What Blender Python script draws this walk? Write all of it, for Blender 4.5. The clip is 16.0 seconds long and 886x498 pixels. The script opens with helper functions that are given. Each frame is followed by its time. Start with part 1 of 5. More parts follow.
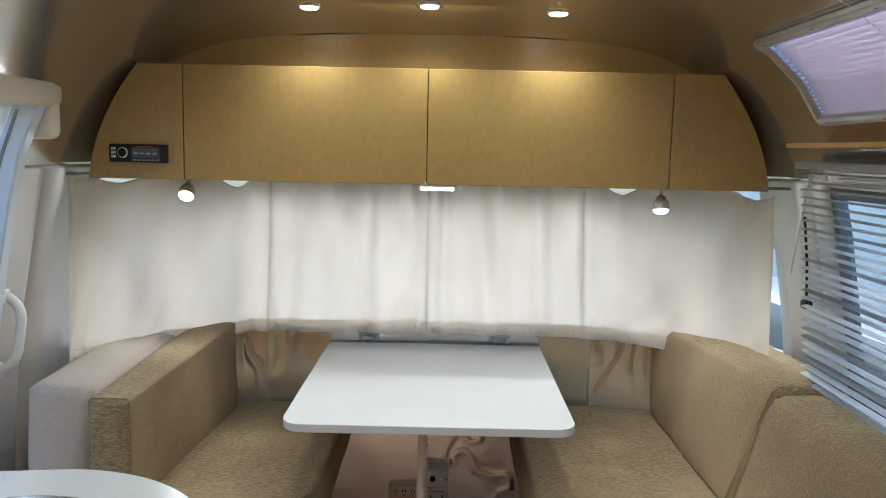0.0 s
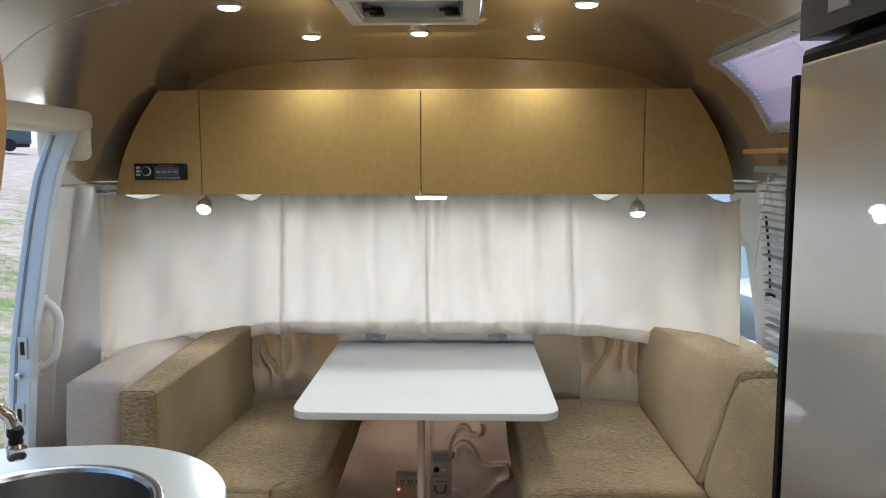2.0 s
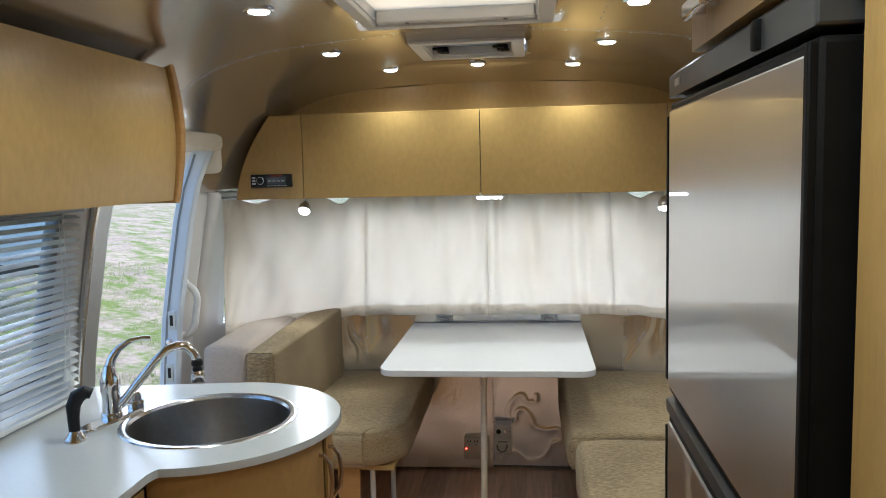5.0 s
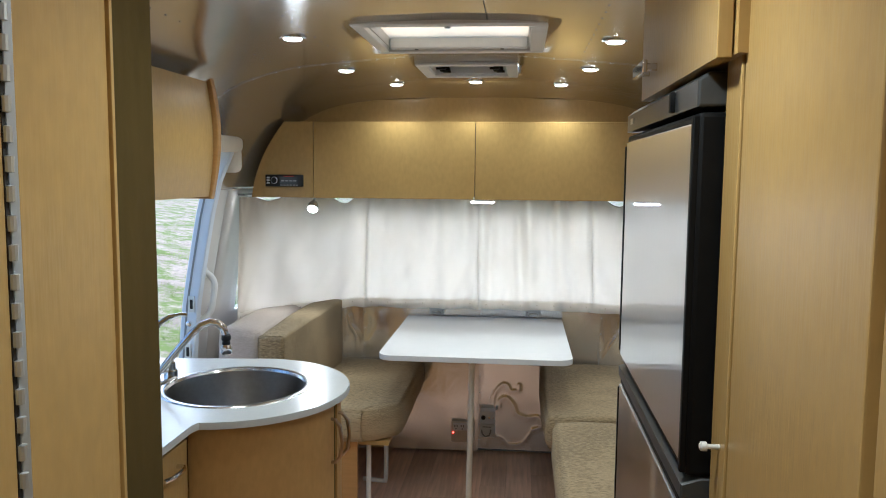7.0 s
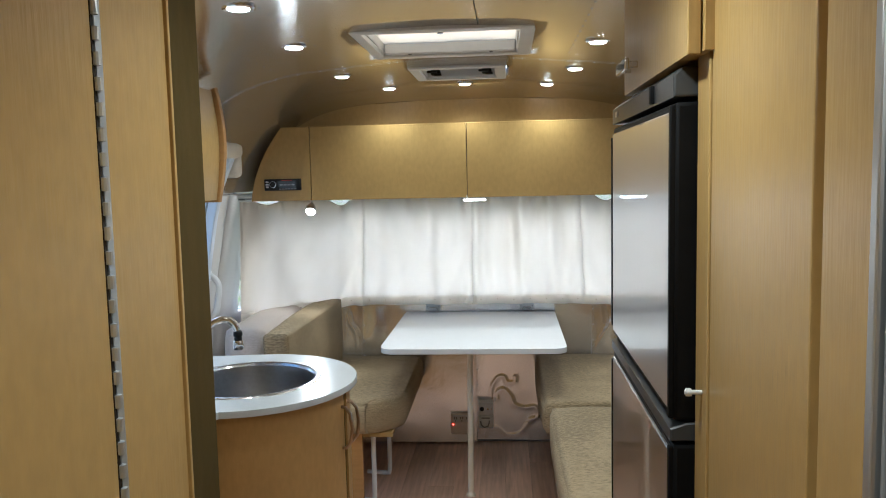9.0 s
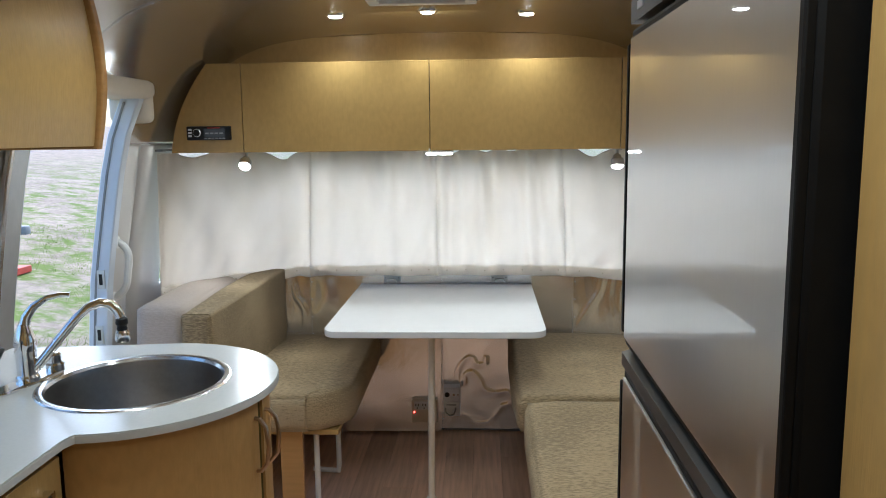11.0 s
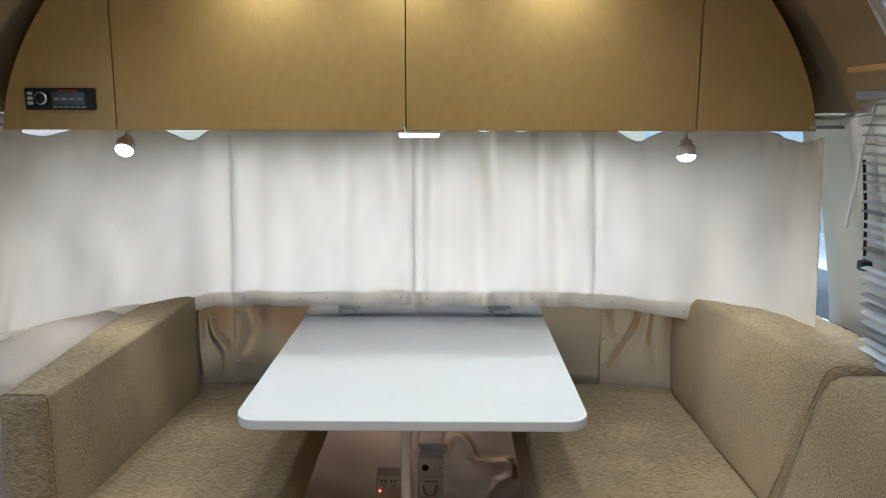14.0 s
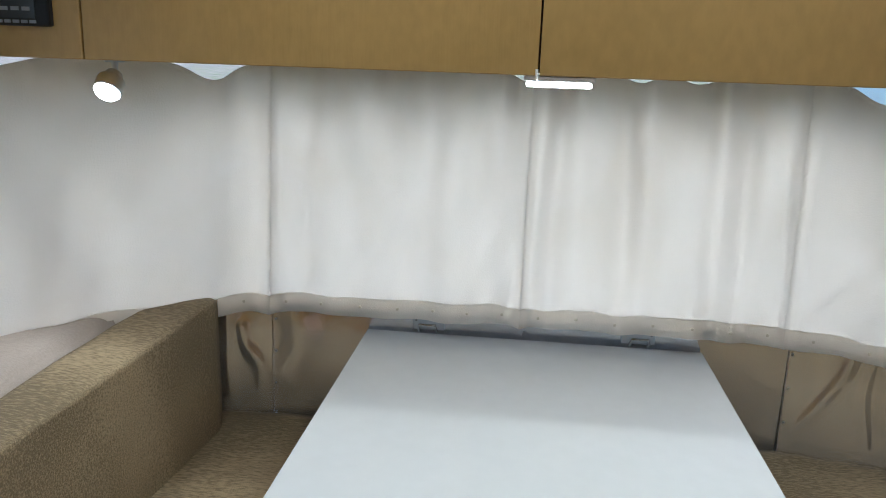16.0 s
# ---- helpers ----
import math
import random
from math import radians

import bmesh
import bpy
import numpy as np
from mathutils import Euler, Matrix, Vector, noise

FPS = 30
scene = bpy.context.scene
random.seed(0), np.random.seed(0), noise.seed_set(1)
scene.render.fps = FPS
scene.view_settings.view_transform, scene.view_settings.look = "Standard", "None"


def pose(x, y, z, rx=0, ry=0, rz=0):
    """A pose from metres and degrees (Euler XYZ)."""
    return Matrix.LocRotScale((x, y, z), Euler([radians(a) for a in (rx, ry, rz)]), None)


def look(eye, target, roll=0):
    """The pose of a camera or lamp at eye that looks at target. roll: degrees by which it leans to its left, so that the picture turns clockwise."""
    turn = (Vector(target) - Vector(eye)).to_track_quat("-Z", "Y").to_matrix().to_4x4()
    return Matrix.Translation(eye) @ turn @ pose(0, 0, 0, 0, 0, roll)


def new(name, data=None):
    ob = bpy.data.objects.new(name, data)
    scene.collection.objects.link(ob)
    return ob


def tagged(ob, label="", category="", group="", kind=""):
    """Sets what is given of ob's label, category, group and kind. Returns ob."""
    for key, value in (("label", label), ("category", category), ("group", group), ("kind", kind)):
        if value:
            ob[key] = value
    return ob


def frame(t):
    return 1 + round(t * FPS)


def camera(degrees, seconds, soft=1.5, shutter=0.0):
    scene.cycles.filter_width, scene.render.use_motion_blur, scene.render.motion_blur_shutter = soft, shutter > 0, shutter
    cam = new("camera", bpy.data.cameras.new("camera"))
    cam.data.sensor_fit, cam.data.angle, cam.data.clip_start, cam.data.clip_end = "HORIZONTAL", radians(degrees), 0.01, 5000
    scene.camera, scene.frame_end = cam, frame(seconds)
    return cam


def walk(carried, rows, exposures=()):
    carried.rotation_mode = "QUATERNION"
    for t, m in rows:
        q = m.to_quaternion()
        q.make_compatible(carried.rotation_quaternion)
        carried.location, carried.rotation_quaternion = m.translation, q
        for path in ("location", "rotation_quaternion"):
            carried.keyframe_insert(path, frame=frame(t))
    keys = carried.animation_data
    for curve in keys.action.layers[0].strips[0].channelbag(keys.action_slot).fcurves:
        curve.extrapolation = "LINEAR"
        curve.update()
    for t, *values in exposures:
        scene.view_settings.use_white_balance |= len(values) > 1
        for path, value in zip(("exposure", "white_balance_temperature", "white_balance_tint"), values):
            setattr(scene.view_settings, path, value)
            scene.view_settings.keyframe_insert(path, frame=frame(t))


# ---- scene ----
cam = camera(59.8, 16.0, soft=1.0)
METRES, EYE, TILT, LEAN, TURN = 3.8, 1.50, 0.0, 0.0, 0.2
ROWS = [
    (0.0, 0.0, 0.0, 0.0, 0.15, -7.36, -1.19),
    (0.5, 0.0022, -0.0057, 0.0067, 0.76, -6.44, -2.47),
    (1.0, 0.0189, -0.0233, 0.0081, 3.4, -5.54, -0.99),
    (1.5, 0.0211, -0.0449, 0.0016, 3.38, -5.86, 0.86),
    (2.0, 0.0208, -0.0599, -0.0004, 1.31, -6.4, 0.09),
    (2.5, 0.0264, -0.0838, 0.0017, 2.4, -6.86, -0.87),
    (3.0, 0.0278, -0.1092, 0.0004, 5.97, -7.7, -0.16),
    (3.5, 0.0221, -0.1294, 0.0007, 6.83, -7.49, 0.24),
    (4.0, 0.0231, -0.1466, -0.0005, 4.79, -6.56, 0.54),
    (4.5, 0.0301, -0.1749, 0.0005, 5.03, -5.97, 1.67),
    (7.0, 0.0354, -0.294, 0.0036, 5.47, -5.68, -0.5),
    (7.5, 0.0378, -0.3139, 0.0036, 5.68, -4.71, 0.34),
    (8.0, 0.0417, -0.3289, 0.0012, 6.16, -4.47, 0.94),
    (8.5, 0.0356, -0.3358, 0.001, 5.5, -4.92, 1.66),
    (9.0, 0.0299, -0.3289, -0.0014, 4.44, -5.42, 1.26),
    (9.5, 0.0287, -0.3066, -0.0085, 3.12, -6.28, 1.21),
    (12.0, 0.0339, -0.0946, -0.0139, 1.84, -9.46, -0.86),
    (12.5, 0.0266, -0.0483, -0.0135, 0.54, -9.8, -0.9),
    (13.0, 0.0154, 0.0019, -0.013, -1.26, -10.05, -0.11),
    (13.5, 0.013, 0.0494, -0.0159, -0.7, -10.08, 0.45),
    (14.0, 0.013, 0.0981, -0.016, 0.27, -10.09, -0.13),
    (14.5, -0.0021, 0.1454, -0.0178, -1.22, -10.49, 0.01),
    (15.0, -0.015, 0.1959, -0.0164, -1.78, -11.08, 0.03),
    (15.5, -0.0135, 0.2527, -0.0206, 2.48, -11.56, -1.26),
    (16.0, -0.0182, 0.2999, -0.0225, 6.26, -13.95, -1.9),
]
path = [(t, pose(0, 0, EYE, TILT, LEAN, TURN) @ pose(METRES * x, METRES * y, METRES * z, 90 + pitch, roll, yaw)) for t, x, y, z, yaw, pitch, roll in ROWS]
path += [(4.7, look((0.130, -0.718, 1.493), (-0.084, 1.260, 1.292), -1.9)), (6.8, look((0.142, -1.076, 1.516), (-0.054, 0.904, 1.307), 0.8)),
         (9.7, look((0.128, -1.112, 1.463), (0.015, 0.871, 1.235), -1.3)), (11.8, look((0.142, -0.419, 1.443), (0.066, 1.553, 1.121), 0.5))]
path.sort(key=lambda row: row[0])
walk(cam, path, [(0, 1.5, 5200, 6.5), (4.5, 1.55, 5210, 6.5), (8.5, 1.71, 4950, 5.5), (12, 1.54, 5130, 7), (13.5, 1.54, 5140, 7), (15, 1.40, 4980, 6), (16, 1.30, 4980, 6)])

# ---- light and world ----
CX = -0.058          # centre line of the trailer
GROUND = -0.62       # the ground outside lies below the cabin floor
world = bpy.data.worlds.new("overcast_sky")
scene.world = world
world.use_nodes = True
wn = world.node_tree
sky = wn.nodes.new("ShaderNodeTexSky")
sky.sky_type = "NISHITA"
sky.sun_disc = False
sky.sun_elevation, sky.sun_rotation = radians(45), radians(0)
sky.air_density, sky.dust_density = 1.0, 4.0
wn.links.new(sky.outputs[0], wn.nodes["Background"].inputs[0])
wn.nodes["Background"].inputs[1].default_value = 0.15
sun = new("sun", bpy.data.lights.new("sun", "SUN"))
sun.data.energy, sun.data.angle, sun.data.color = 0.75, radians(40), (1.0, 0.96, 0.9)
sun.matrix_world = look((0, 6, 6), (0, 0, 0))
LED = (1.0, 0.91, 0.70)

# ---- materials ----
def mat(name, color, rough=0.5, metal=0.0, vary=0.12, scale=(6, 6, 6), bump=0.0, bscale=200.0, coat=0.0, big=1.5, bstretch=(1, 1, 1), spec=0.5, rvary=0.0, depth=0.004, bdetail=2):
    """A surface with a coarse and a fine variation of its colour and a fine relief."""
    m = bpy.data.materials.new(name)
    m.use_nodes = True
    nt, b = m.node_tree, m.node_tree.nodes["Principled BSDF"]
    co = nt.nodes.new("ShaderNodeTexCoord")
    def noise_at(sc, detail):
        mp = nt.nodes.new("ShaderNodeMapping")
        mp.inputs["Scale"].default_value = sc
        n = nt.nodes.new("ShaderNodeTexNoise")
        n.inputs["Scale"].default_value = 1.0
        n.inputs["Detail"].default_value = detail
        nt.links.new(co.outputs["Object"], mp.inputs[0])
        nt.links.new(mp.outputs[0], n.inputs[0])
        return n
    fine, coarse = noise_at(scale, 6), noise_at((big, big, big), 3)
    add = nt.nodes.new("ShaderNodeMath")
    add.operation = "ADD"
    nt.links.new(fine.outputs[0], add.inputs[0])
    nt.links.new(coarse.outputs[0], add.inputs[1])
    ramp = nt.nodes.new("ShaderNodeValToRGB")
    for e, p, k in zip(ramp.color_ramp.elements, (0.36, 0.64), (1 - vary, 1 + vary)):
        e.position, e.color = p, (*[min(1, c * k) for c in color], 1)
    half = nt.nodes.new("ShaderNodeMath")
    half.operation, half.inputs[1].default_value = "MULTIPLY", 0.5
    nt.links.new(add.outputs[0], half.inputs[0])
    nt.links.new(half.outputs[0], ramp.inputs[0])
    nt.links.new(ramp.outputs[0], b.inputs["Base Color"])
    b.inputs["Roughness"].default_value, b.inputs["Metallic"].default_value = rough, metal
    b.inputs["Coat Weight"].default_value, b.inputs["Coat Roughness"].default_value = coat, 0.15
    b.inputs["Specular IOR Level"].default_value = spec
    if rvary:
        mr = nt.nodes.new("ShaderNodeMapRange")
        mr.inputs[3].default_value, mr.inputs[4].default_value = rough - rvary, rough + rvary
        nt.links.new(half.outputs[0], mr.inputs[0])
        nt.links.new(mr.outputs[0], b.inputs["Roughness"])
    if bump:
        bn = noise_at([bscale * s for s in bstretch], bdetail)
        bp = nt.nodes.new("ShaderNodeBump")
        bp.inputs["Strength"].default_value, bp.inputs["Distance"].default_value = bump, depth
        nt.links.new(bn.outputs[0], bp.inputs["Height"])
        nt.links.new(bp.outputs[0], b.inputs["Normal"])
    return m

def woven(name, color, vary=0.2):
    """Coarse woven upholstery: slubby threads both ways."""
    m = mat(name, color, 0.95, 0, vary, (60, 300, 300), 0, 1, spec=0.12)
    nt, b = m.node_tree, m.node_tree.nodes["Principled BSDF"]
    co = [n for n in nt.nodes if n.type == "TEX_COORD"][0]
    out = []
    for sc in ((60, 420, 420), (420, 60, 420), (420, 420, 60)):
        mp = nt.nodes.new("ShaderNodeMapping")
        mp.inputs["Scale"].default_value = sc
        n = nt.nodes.new("ShaderNodeTexNoise")
        n.inputs["Scale"].default_value = 1
        nt.links.new(co.outputs["Object"], mp.inputs[0])
        nt.links.new(mp.outputs[0], n.inputs[0])
        out.append(n)
    a = nt.nodes.new("ShaderNodeMath")
    c = nt.nodes.new("ShaderNodeMath")
    nt.links.new(out[0].outputs[0], a.inputs[0])
    nt.links.new(out[1].outputs[0], a.inputs[1])
    nt.links.new(a.outputs[0], c.inputs[0])
    nt.links.new(out[2].outputs[0], c.inputs[1])
    bp = nt.nodes.new("ShaderNodeBump")
    bp.inputs["Strength"].default_value, bp.inputs["Distance"].default_value = 0.6, 0.003
    nt.links.new(c.outputs[0], bp.inputs["Height"])
    nt.links.new(bp.outputs[0], b.inputs["Normal"])
    b.inputs["Sheen Weight"].default_value = 0.06
    els = [n for n in nt.nodes if n.type == "VALTORGB"][0].color_ramp.elements
    els[0].position, els[1].position = 0.43, 0.57
    return m

def glow(name, color, strength):
    m = bpy.data.materials.new(name)
    m.use_nodes = True
    b = m.node_tree.nodes["Principled BSDF"]
    b.inputs["Emission Color"].default_value, b.inputs["Emission Strength"].default_value = (*color, 1), strength
    return m

def sheer(name, color, share, vary=0.05, scale=(4, 4, 1.5)):
    """Cloth or film that lets part of the light through."""
    m = mat(name, color, 0.9, 0, vary, scale, 0.25, 300, spec=0.1)
    nt, b = m.node_tree, m.node_tree.nodes["Principled BSDF"]
    tr, mx = nt.nodes.new("ShaderNodeBsdfTranslucent"), nt.nodes.new("ShaderNodeMixShader")
    mx.inputs[0].default_value = share
    nt.links.new(b.inputs["Base Color"].links[0].from_socket, tr.inputs[0])
    nt.links.new(b.outputs[0], mx.inputs[1])
    nt.links.new(tr.outputs[0], mx.inputs[2])
    nt.links.new(mx.outputs[0], nt.nodes["Material Output"].inputs[0])
    return m

def pane_mat(name, tint, gloss=0.08):
    m = bpy.data.materials.new(name)
    m.use_nodes = True
    nt = m.node_tree
    nt.nodes.remove(nt.nodes["Principled BSDF"])
    t, g, mx = nt.nodes.new("ShaderNodeBsdfTransparent"), nt.nodes.new("ShaderNodeBsdfGlossy"), nt.nodes.new("ShaderNodeMixShader")
    t.inputs[0].default_value = (*tint, 1)
    g.inputs["Roughness"].default_value = 0.02
    mx.inputs[0].default_value = gloss
    nt.links.new(t.outputs[0], mx.inputs[1])
    nt.links.new(g.outputs[0], mx.inputs[2])
    nt.links.new(mx.outputs[0], nt.nodes["Material Output"].inputs[0])
    return m

WOOD = mat("blond_wood_veneer", (0.415, 0.272, 0.093), 0.33, 0, 0.085, (60, 60, 34), 0.12, 60, bstretch=(3, 3, 0.25), big=2.2, rvary=0.05, spec=0.38)
WOOD_H = mat("blond_wood_edge", (0.41, 0.225, 0.072), 0.45, 0, 0.12, (5, 5, 90), 0.1, 60, spec=0.3)
WOOD_A = mat("amber_curved_veneer", (0.42, 0.25, 0.085), 0.36, 0, 0.09, (60, 60, 30), 0.1, 60, bstretch=(3, 3, 0.25), big=2.2, rvary=0.05, spec=0.35)
# Darker copy of the veneer, with the aisle post's shade put into it.
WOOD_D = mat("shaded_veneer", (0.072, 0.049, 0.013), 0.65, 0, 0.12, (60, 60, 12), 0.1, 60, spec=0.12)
ALU = mat("satin_aluminium_skin", (0.72, 0.705, 0.68), 0.16, 0.90, 0.06, (3, 3, 3), 0.2, 3, big=1.0, rvary=0.06)
ALU_W = mat("matt_aluminium_wall", (0.62, 0.605, 0.58), 0.43, 0.70, 0.05, (3, 3, 3), 0.12, 3, big=1.0, rvary=0.05)
ALU_P = mat("polished_aluminium_sheet", (0.86, 0.86, 0.865), 0.15, 0.86, 0.04, (3, 3, 3), 0.1, 40, big=1.0, rvary=0.04)
ALU_F = mat("anodised_frame", (0.58, 0.60, 0.62), 0.4, 0.8, 0.06, (20, 20, 20), 0.05)
STEEL = mat("brushed_steel", (0.80, 0.795, 0.79), 0.40, 1.0, 0.015, (2, 300, 2), 0.0, 200, coat=1.0)
grain = STEEL.node_tree.nodes.new("ShaderNodeTangent")
grain.direction_type, grain.axis = "RADIAL", "Z"
STEEL.node_tree.links.new(grain.outputs[0], STEEL.node_tree.nodes["Principled BSDF"].inputs["Tangent"])
STEEL.node_tree.nodes["Principled BSDF"].inputs["Anisotropic"].default_value = 0.75
STEEL.node_tree.nodes["Principled BSDF"].inputs["Coat Roughness"].default_value = 0.02
STEEL.node_tree.nodes["Principled BSDF"].inputs["Coat IOR"].default_value = 2.3
SINKM = mat("sink_steel", (0.33, 0.315, 0.295), 0.34, 1.0, 0.08, (60, 60, 60), 0.05)
CHROME = mat("chrome", (0.80, 0.80, 0.80), 0.07, 1.0, 0.03)
LAMPM = mat("brushed_lamp_metal", (0.55, 0.545, 0.53), 0.36, 0.9, 0.06)
BRASS = mat("aged_bronze", (0.38, 0.28, 0.19), 0.3, 1.0, 0.1)
BLACK = mat("black_plastic", (0.012, 0.012, 0.013), 0.42, 0, 0.2, (40, 40, 40), spec=0.3)
FBLACK = mat("black_trim", (0.006, 0.006, 0.0065), 0.5, 0, 0.2, (40, 40, 40), spec=0.12)
DARK = mat("dark_gap", (0.02, 0.015, 0.012), 0.8, 0, 0.2)
CHARCOAL = mat("charcoal_plastic", (0.05, 0.052, 0.055), 0.32, 0, 0.1, (40, 40, 40))
GREYP = mat("grey_plastic", (0.22, 0.23, 0.24), 0.4, 0, 0.1, (40, 40, 40))
WHITE = mat("white_laminate", (0.70, 0.705, 0.70), 0.22, 0, 0.02, (30, 30, 30), 0.02, 400)
COUNTER = mat("counter_laminate", (0.54, 0.555, 0.545), 0.22, 0, 0.03, (120, 120, 120), 0.02, 300)
IVORY = mat("ivory_plastic", (0.70, 0.64, 0.53), 0.38, 0, 0.05, (15, 15, 15))
WPLAST = mat("white_plastic", (0.74, 0.74, 0.72), 0.35, 0, 0.04, (15, 15, 15))
# Jamb colour with the blue of the daylight on it mixed in.
JAMB_TONE = mat("daylit_jamb_tone", (0.62, 0.68, 0.76), 0.35, 0, 0.04, (10, 10, 10))
FABRIC = woven("tan_woven_fabric", (0.315, 0.240, 0.138), 0.33)
FABRIC_G = woven("greige_fabric", (0.48, 0.41, 0.345), 0.06)
CURT = sheer("cream_curtain_cloth", (0.785, 0.725, 0.642), 0.225, 0.05, (7, 7, 3))
def mottle(m, color, scale, amount):
    """Soft patches of a second tone over the base colour."""
    nt, b = m.node_tree, m.node_tree.nodes["Principled BSDF"]
    co, no, rp, mx = [nt.nodes.new("ShaderNode" + k) for k in ("TexCoord", "TexNoise", "MapRange", "Mix")]
    no.inputs["Scale"].default_value, no.inputs["Detail"].default_value = scale, 5
    no.inputs["Distortion"].default_value = 0.8
    rp.inputs[1].default_value, rp.inputs[2].default_value, rp.inputs[4].default_value = 0.42, 0.66, amount
    mx.data_type = "RGBA"
    mx.inputs[7].default_value = (*color, 1)
    src = b.inputs["Base Color"].links[0].from_socket
    users = [l.to_socket for l in nt.links if l.from_socket == src]
    nt.links.new(co.outputs["Object"], no.inputs[0])
    nt.links.new(no.outputs[0], rp.inputs[0])
    nt.links.new(rp.outputs[0], mx.inputs[0])
    nt.links.new(src, mx.inputs[6])
    for u in users:
        nt.links.new(mx.outputs[2], u)
mottle(CURT, (0.72, 0.645, 0.53), 4, 0.30)
HEM = sheer("curtain_hem_cloth", (0.93, 0.88, 0.80), 0.06)
PLEAT = sheer("pleated_shade_cloth", (0.80, 0.70, 0.71), 0.50)
FILM = sheer("hatch_shade_film", (0.86, 0.75, 0.59), 0.88)
SLAT_L = mat("white_blind_slat", (0.75, 0.75, 0.73), 0.45, 0.0, 0.04, (10, 10, 10))
SLAT = mat("blind_slat_metal", (0.58, 0.60, 0.61), 0.5, 0.0, 0.04, (10, 10, 10))
GLASS = pane_mat("window_glass", (0.86, 0.92, 0.93))
CLEAR = pane_mat("clear_hatch_lid", (0.9, 0.92, 0.93))
BLUEG = pane_mat("blue_dome", (0.35, 0.5, 0.75), 0.1)
FLOORM = mat("wood_plank_vinyl", (0.56, 0.365, 0.255), 0.38, 0, 0.26, (60, 3, 60), 0.1, 60, bstretch=(2, 0.1, 2), big=2.5)
GROUNDM = mat("dry_earth", (0.31, 0.25, 0.195), 0.95, 0, 0.25, (14, 14, 14), 0.6, 25, big=2.0, spec=0.1)
GRASS = sheer("spring_grass", (0.19, 0.25, 0.065), 0.45, 0.3, (3, 3, 3))
LAMPGLOW = glow("led_glow", (1.0, 0.93, 0.8), 14)
RED = glow("red_indicator", (1.0, 0.05, 0.03), 4)
REDP = mat("red_paint", (0.5, 0.05, 0.03), 0.5)
SILVER = mat("silver_print", (0.6, 0.6, 0.62), 0.3, 0.5)
LCD = mat("radio_display", (0.035, 0.04, 0.045), 0.15)
THREAD = mat("seam_thread", (0.62, 0.57, 0.47), 0.9)

# ---- mesh helpers ----
def ob_from(name, bm, material, smooth=30):
    me = bpy.data.meshes.new(name)
    bmesh.ops.recalc_face_normals(bm, faces=bm.faces)
    bm.to_mesh(me)
    bm.free()
    me.materials.append(material)
    if smooth:
        areas = [p.area for p in me.polygons]
        if smooth == 30 and max(areas) > 0.18 * sum(areas):
            smooth = 20          # keep large flat faces flat beside their bevels
        me.shade_smooth()
        me.set_sharp_from_angle(angle=radians(smooth))
    return new(name, me)

def part(name, bm, material, parent, label="", smooth=30):
    ob = ob_from(name, bm, material, smooth)
    ob.parent = parent
    ob.matrix_parent_inverse = parent.matrix_basis.inverted()
    return tagged(ob, label)

def thing(name, at, label, category, group=""):
    ob = new(name)
    ob.empty_display_size = 0.05
    ob.matrix_basis = Matrix.Translation(at)
    return tagged(ob, label, category, group)

def single(name, bm, material, label, category, group="", kind="", smooth=30):
    return tagged(ob_from(name, bm, material, smooth), label, category, group, kind)

def bx(x0, x1, y0, y1, z0, z1, bev=0.0, seg=2):
    bm = bmesh.new()
    bmesh.ops.create_cube(bm, size=1, matrix=Matrix.LocRotScale(((x0 + x1) / 2, (y0 + y1) / 2, (z0 + z1) / 2), None, (abs(x1 - x0), abs(y1 - y0), abs(z1 - z0))))
    if bev:
        bmesh.ops.bevel(bm, geom=bm.edges[:], offset=bev, segments=seg, affect="EDGES", profile=0.5)
    return bm

def merge(*bms):
    out = bmesh.new()
    for b in bms:
        me = bpy.data.meshes.new("tmp")
        b.to_mesh(me)
        b.free()
        out.from_mesh(me)
        bpy.data.meshes.remove(me)
    return out

def moved(bm, m):
    bmesh.ops.transform(bm, matrix=m, verts=bm.verts)
    return bm

def prism(poly, axis, a, b, bev=0.0, seg=2):
    """A polygon of 2D points pushed from a to b along an axis; the points give the other two axes in order."""
    bm = bmesh.new()
    def at(p, h):
        return {"x": (h, *p), "y": (p[0], h, p[1]), "z": (*p, h)}[axis]
    lo, hi = [bm.verts.new(at(p, a)) for p in poly], [bm.verts.new(at(p, b)) for p in poly]
    bm.faces.new(lo)
    bm.faces.new(hi)
    for i in range(len(poly)):
        j = (i + 1) % len(poly)
        bm.faces.new((lo[i], lo[j], hi[j], hi[i]))
    bmesh.ops.recalc_face_normals(bm, faces=bm.faces)
    if bev:
        bm.faces.index_update()
        caps = [e for e in bm.edges if any(f.index in (0, 1) for f in e.link_faces)]
        bmesh.ops.bevel(bm, geom=caps, offset=bev, segments=seg, affect="EDGES", profile=0.5)
    return bm

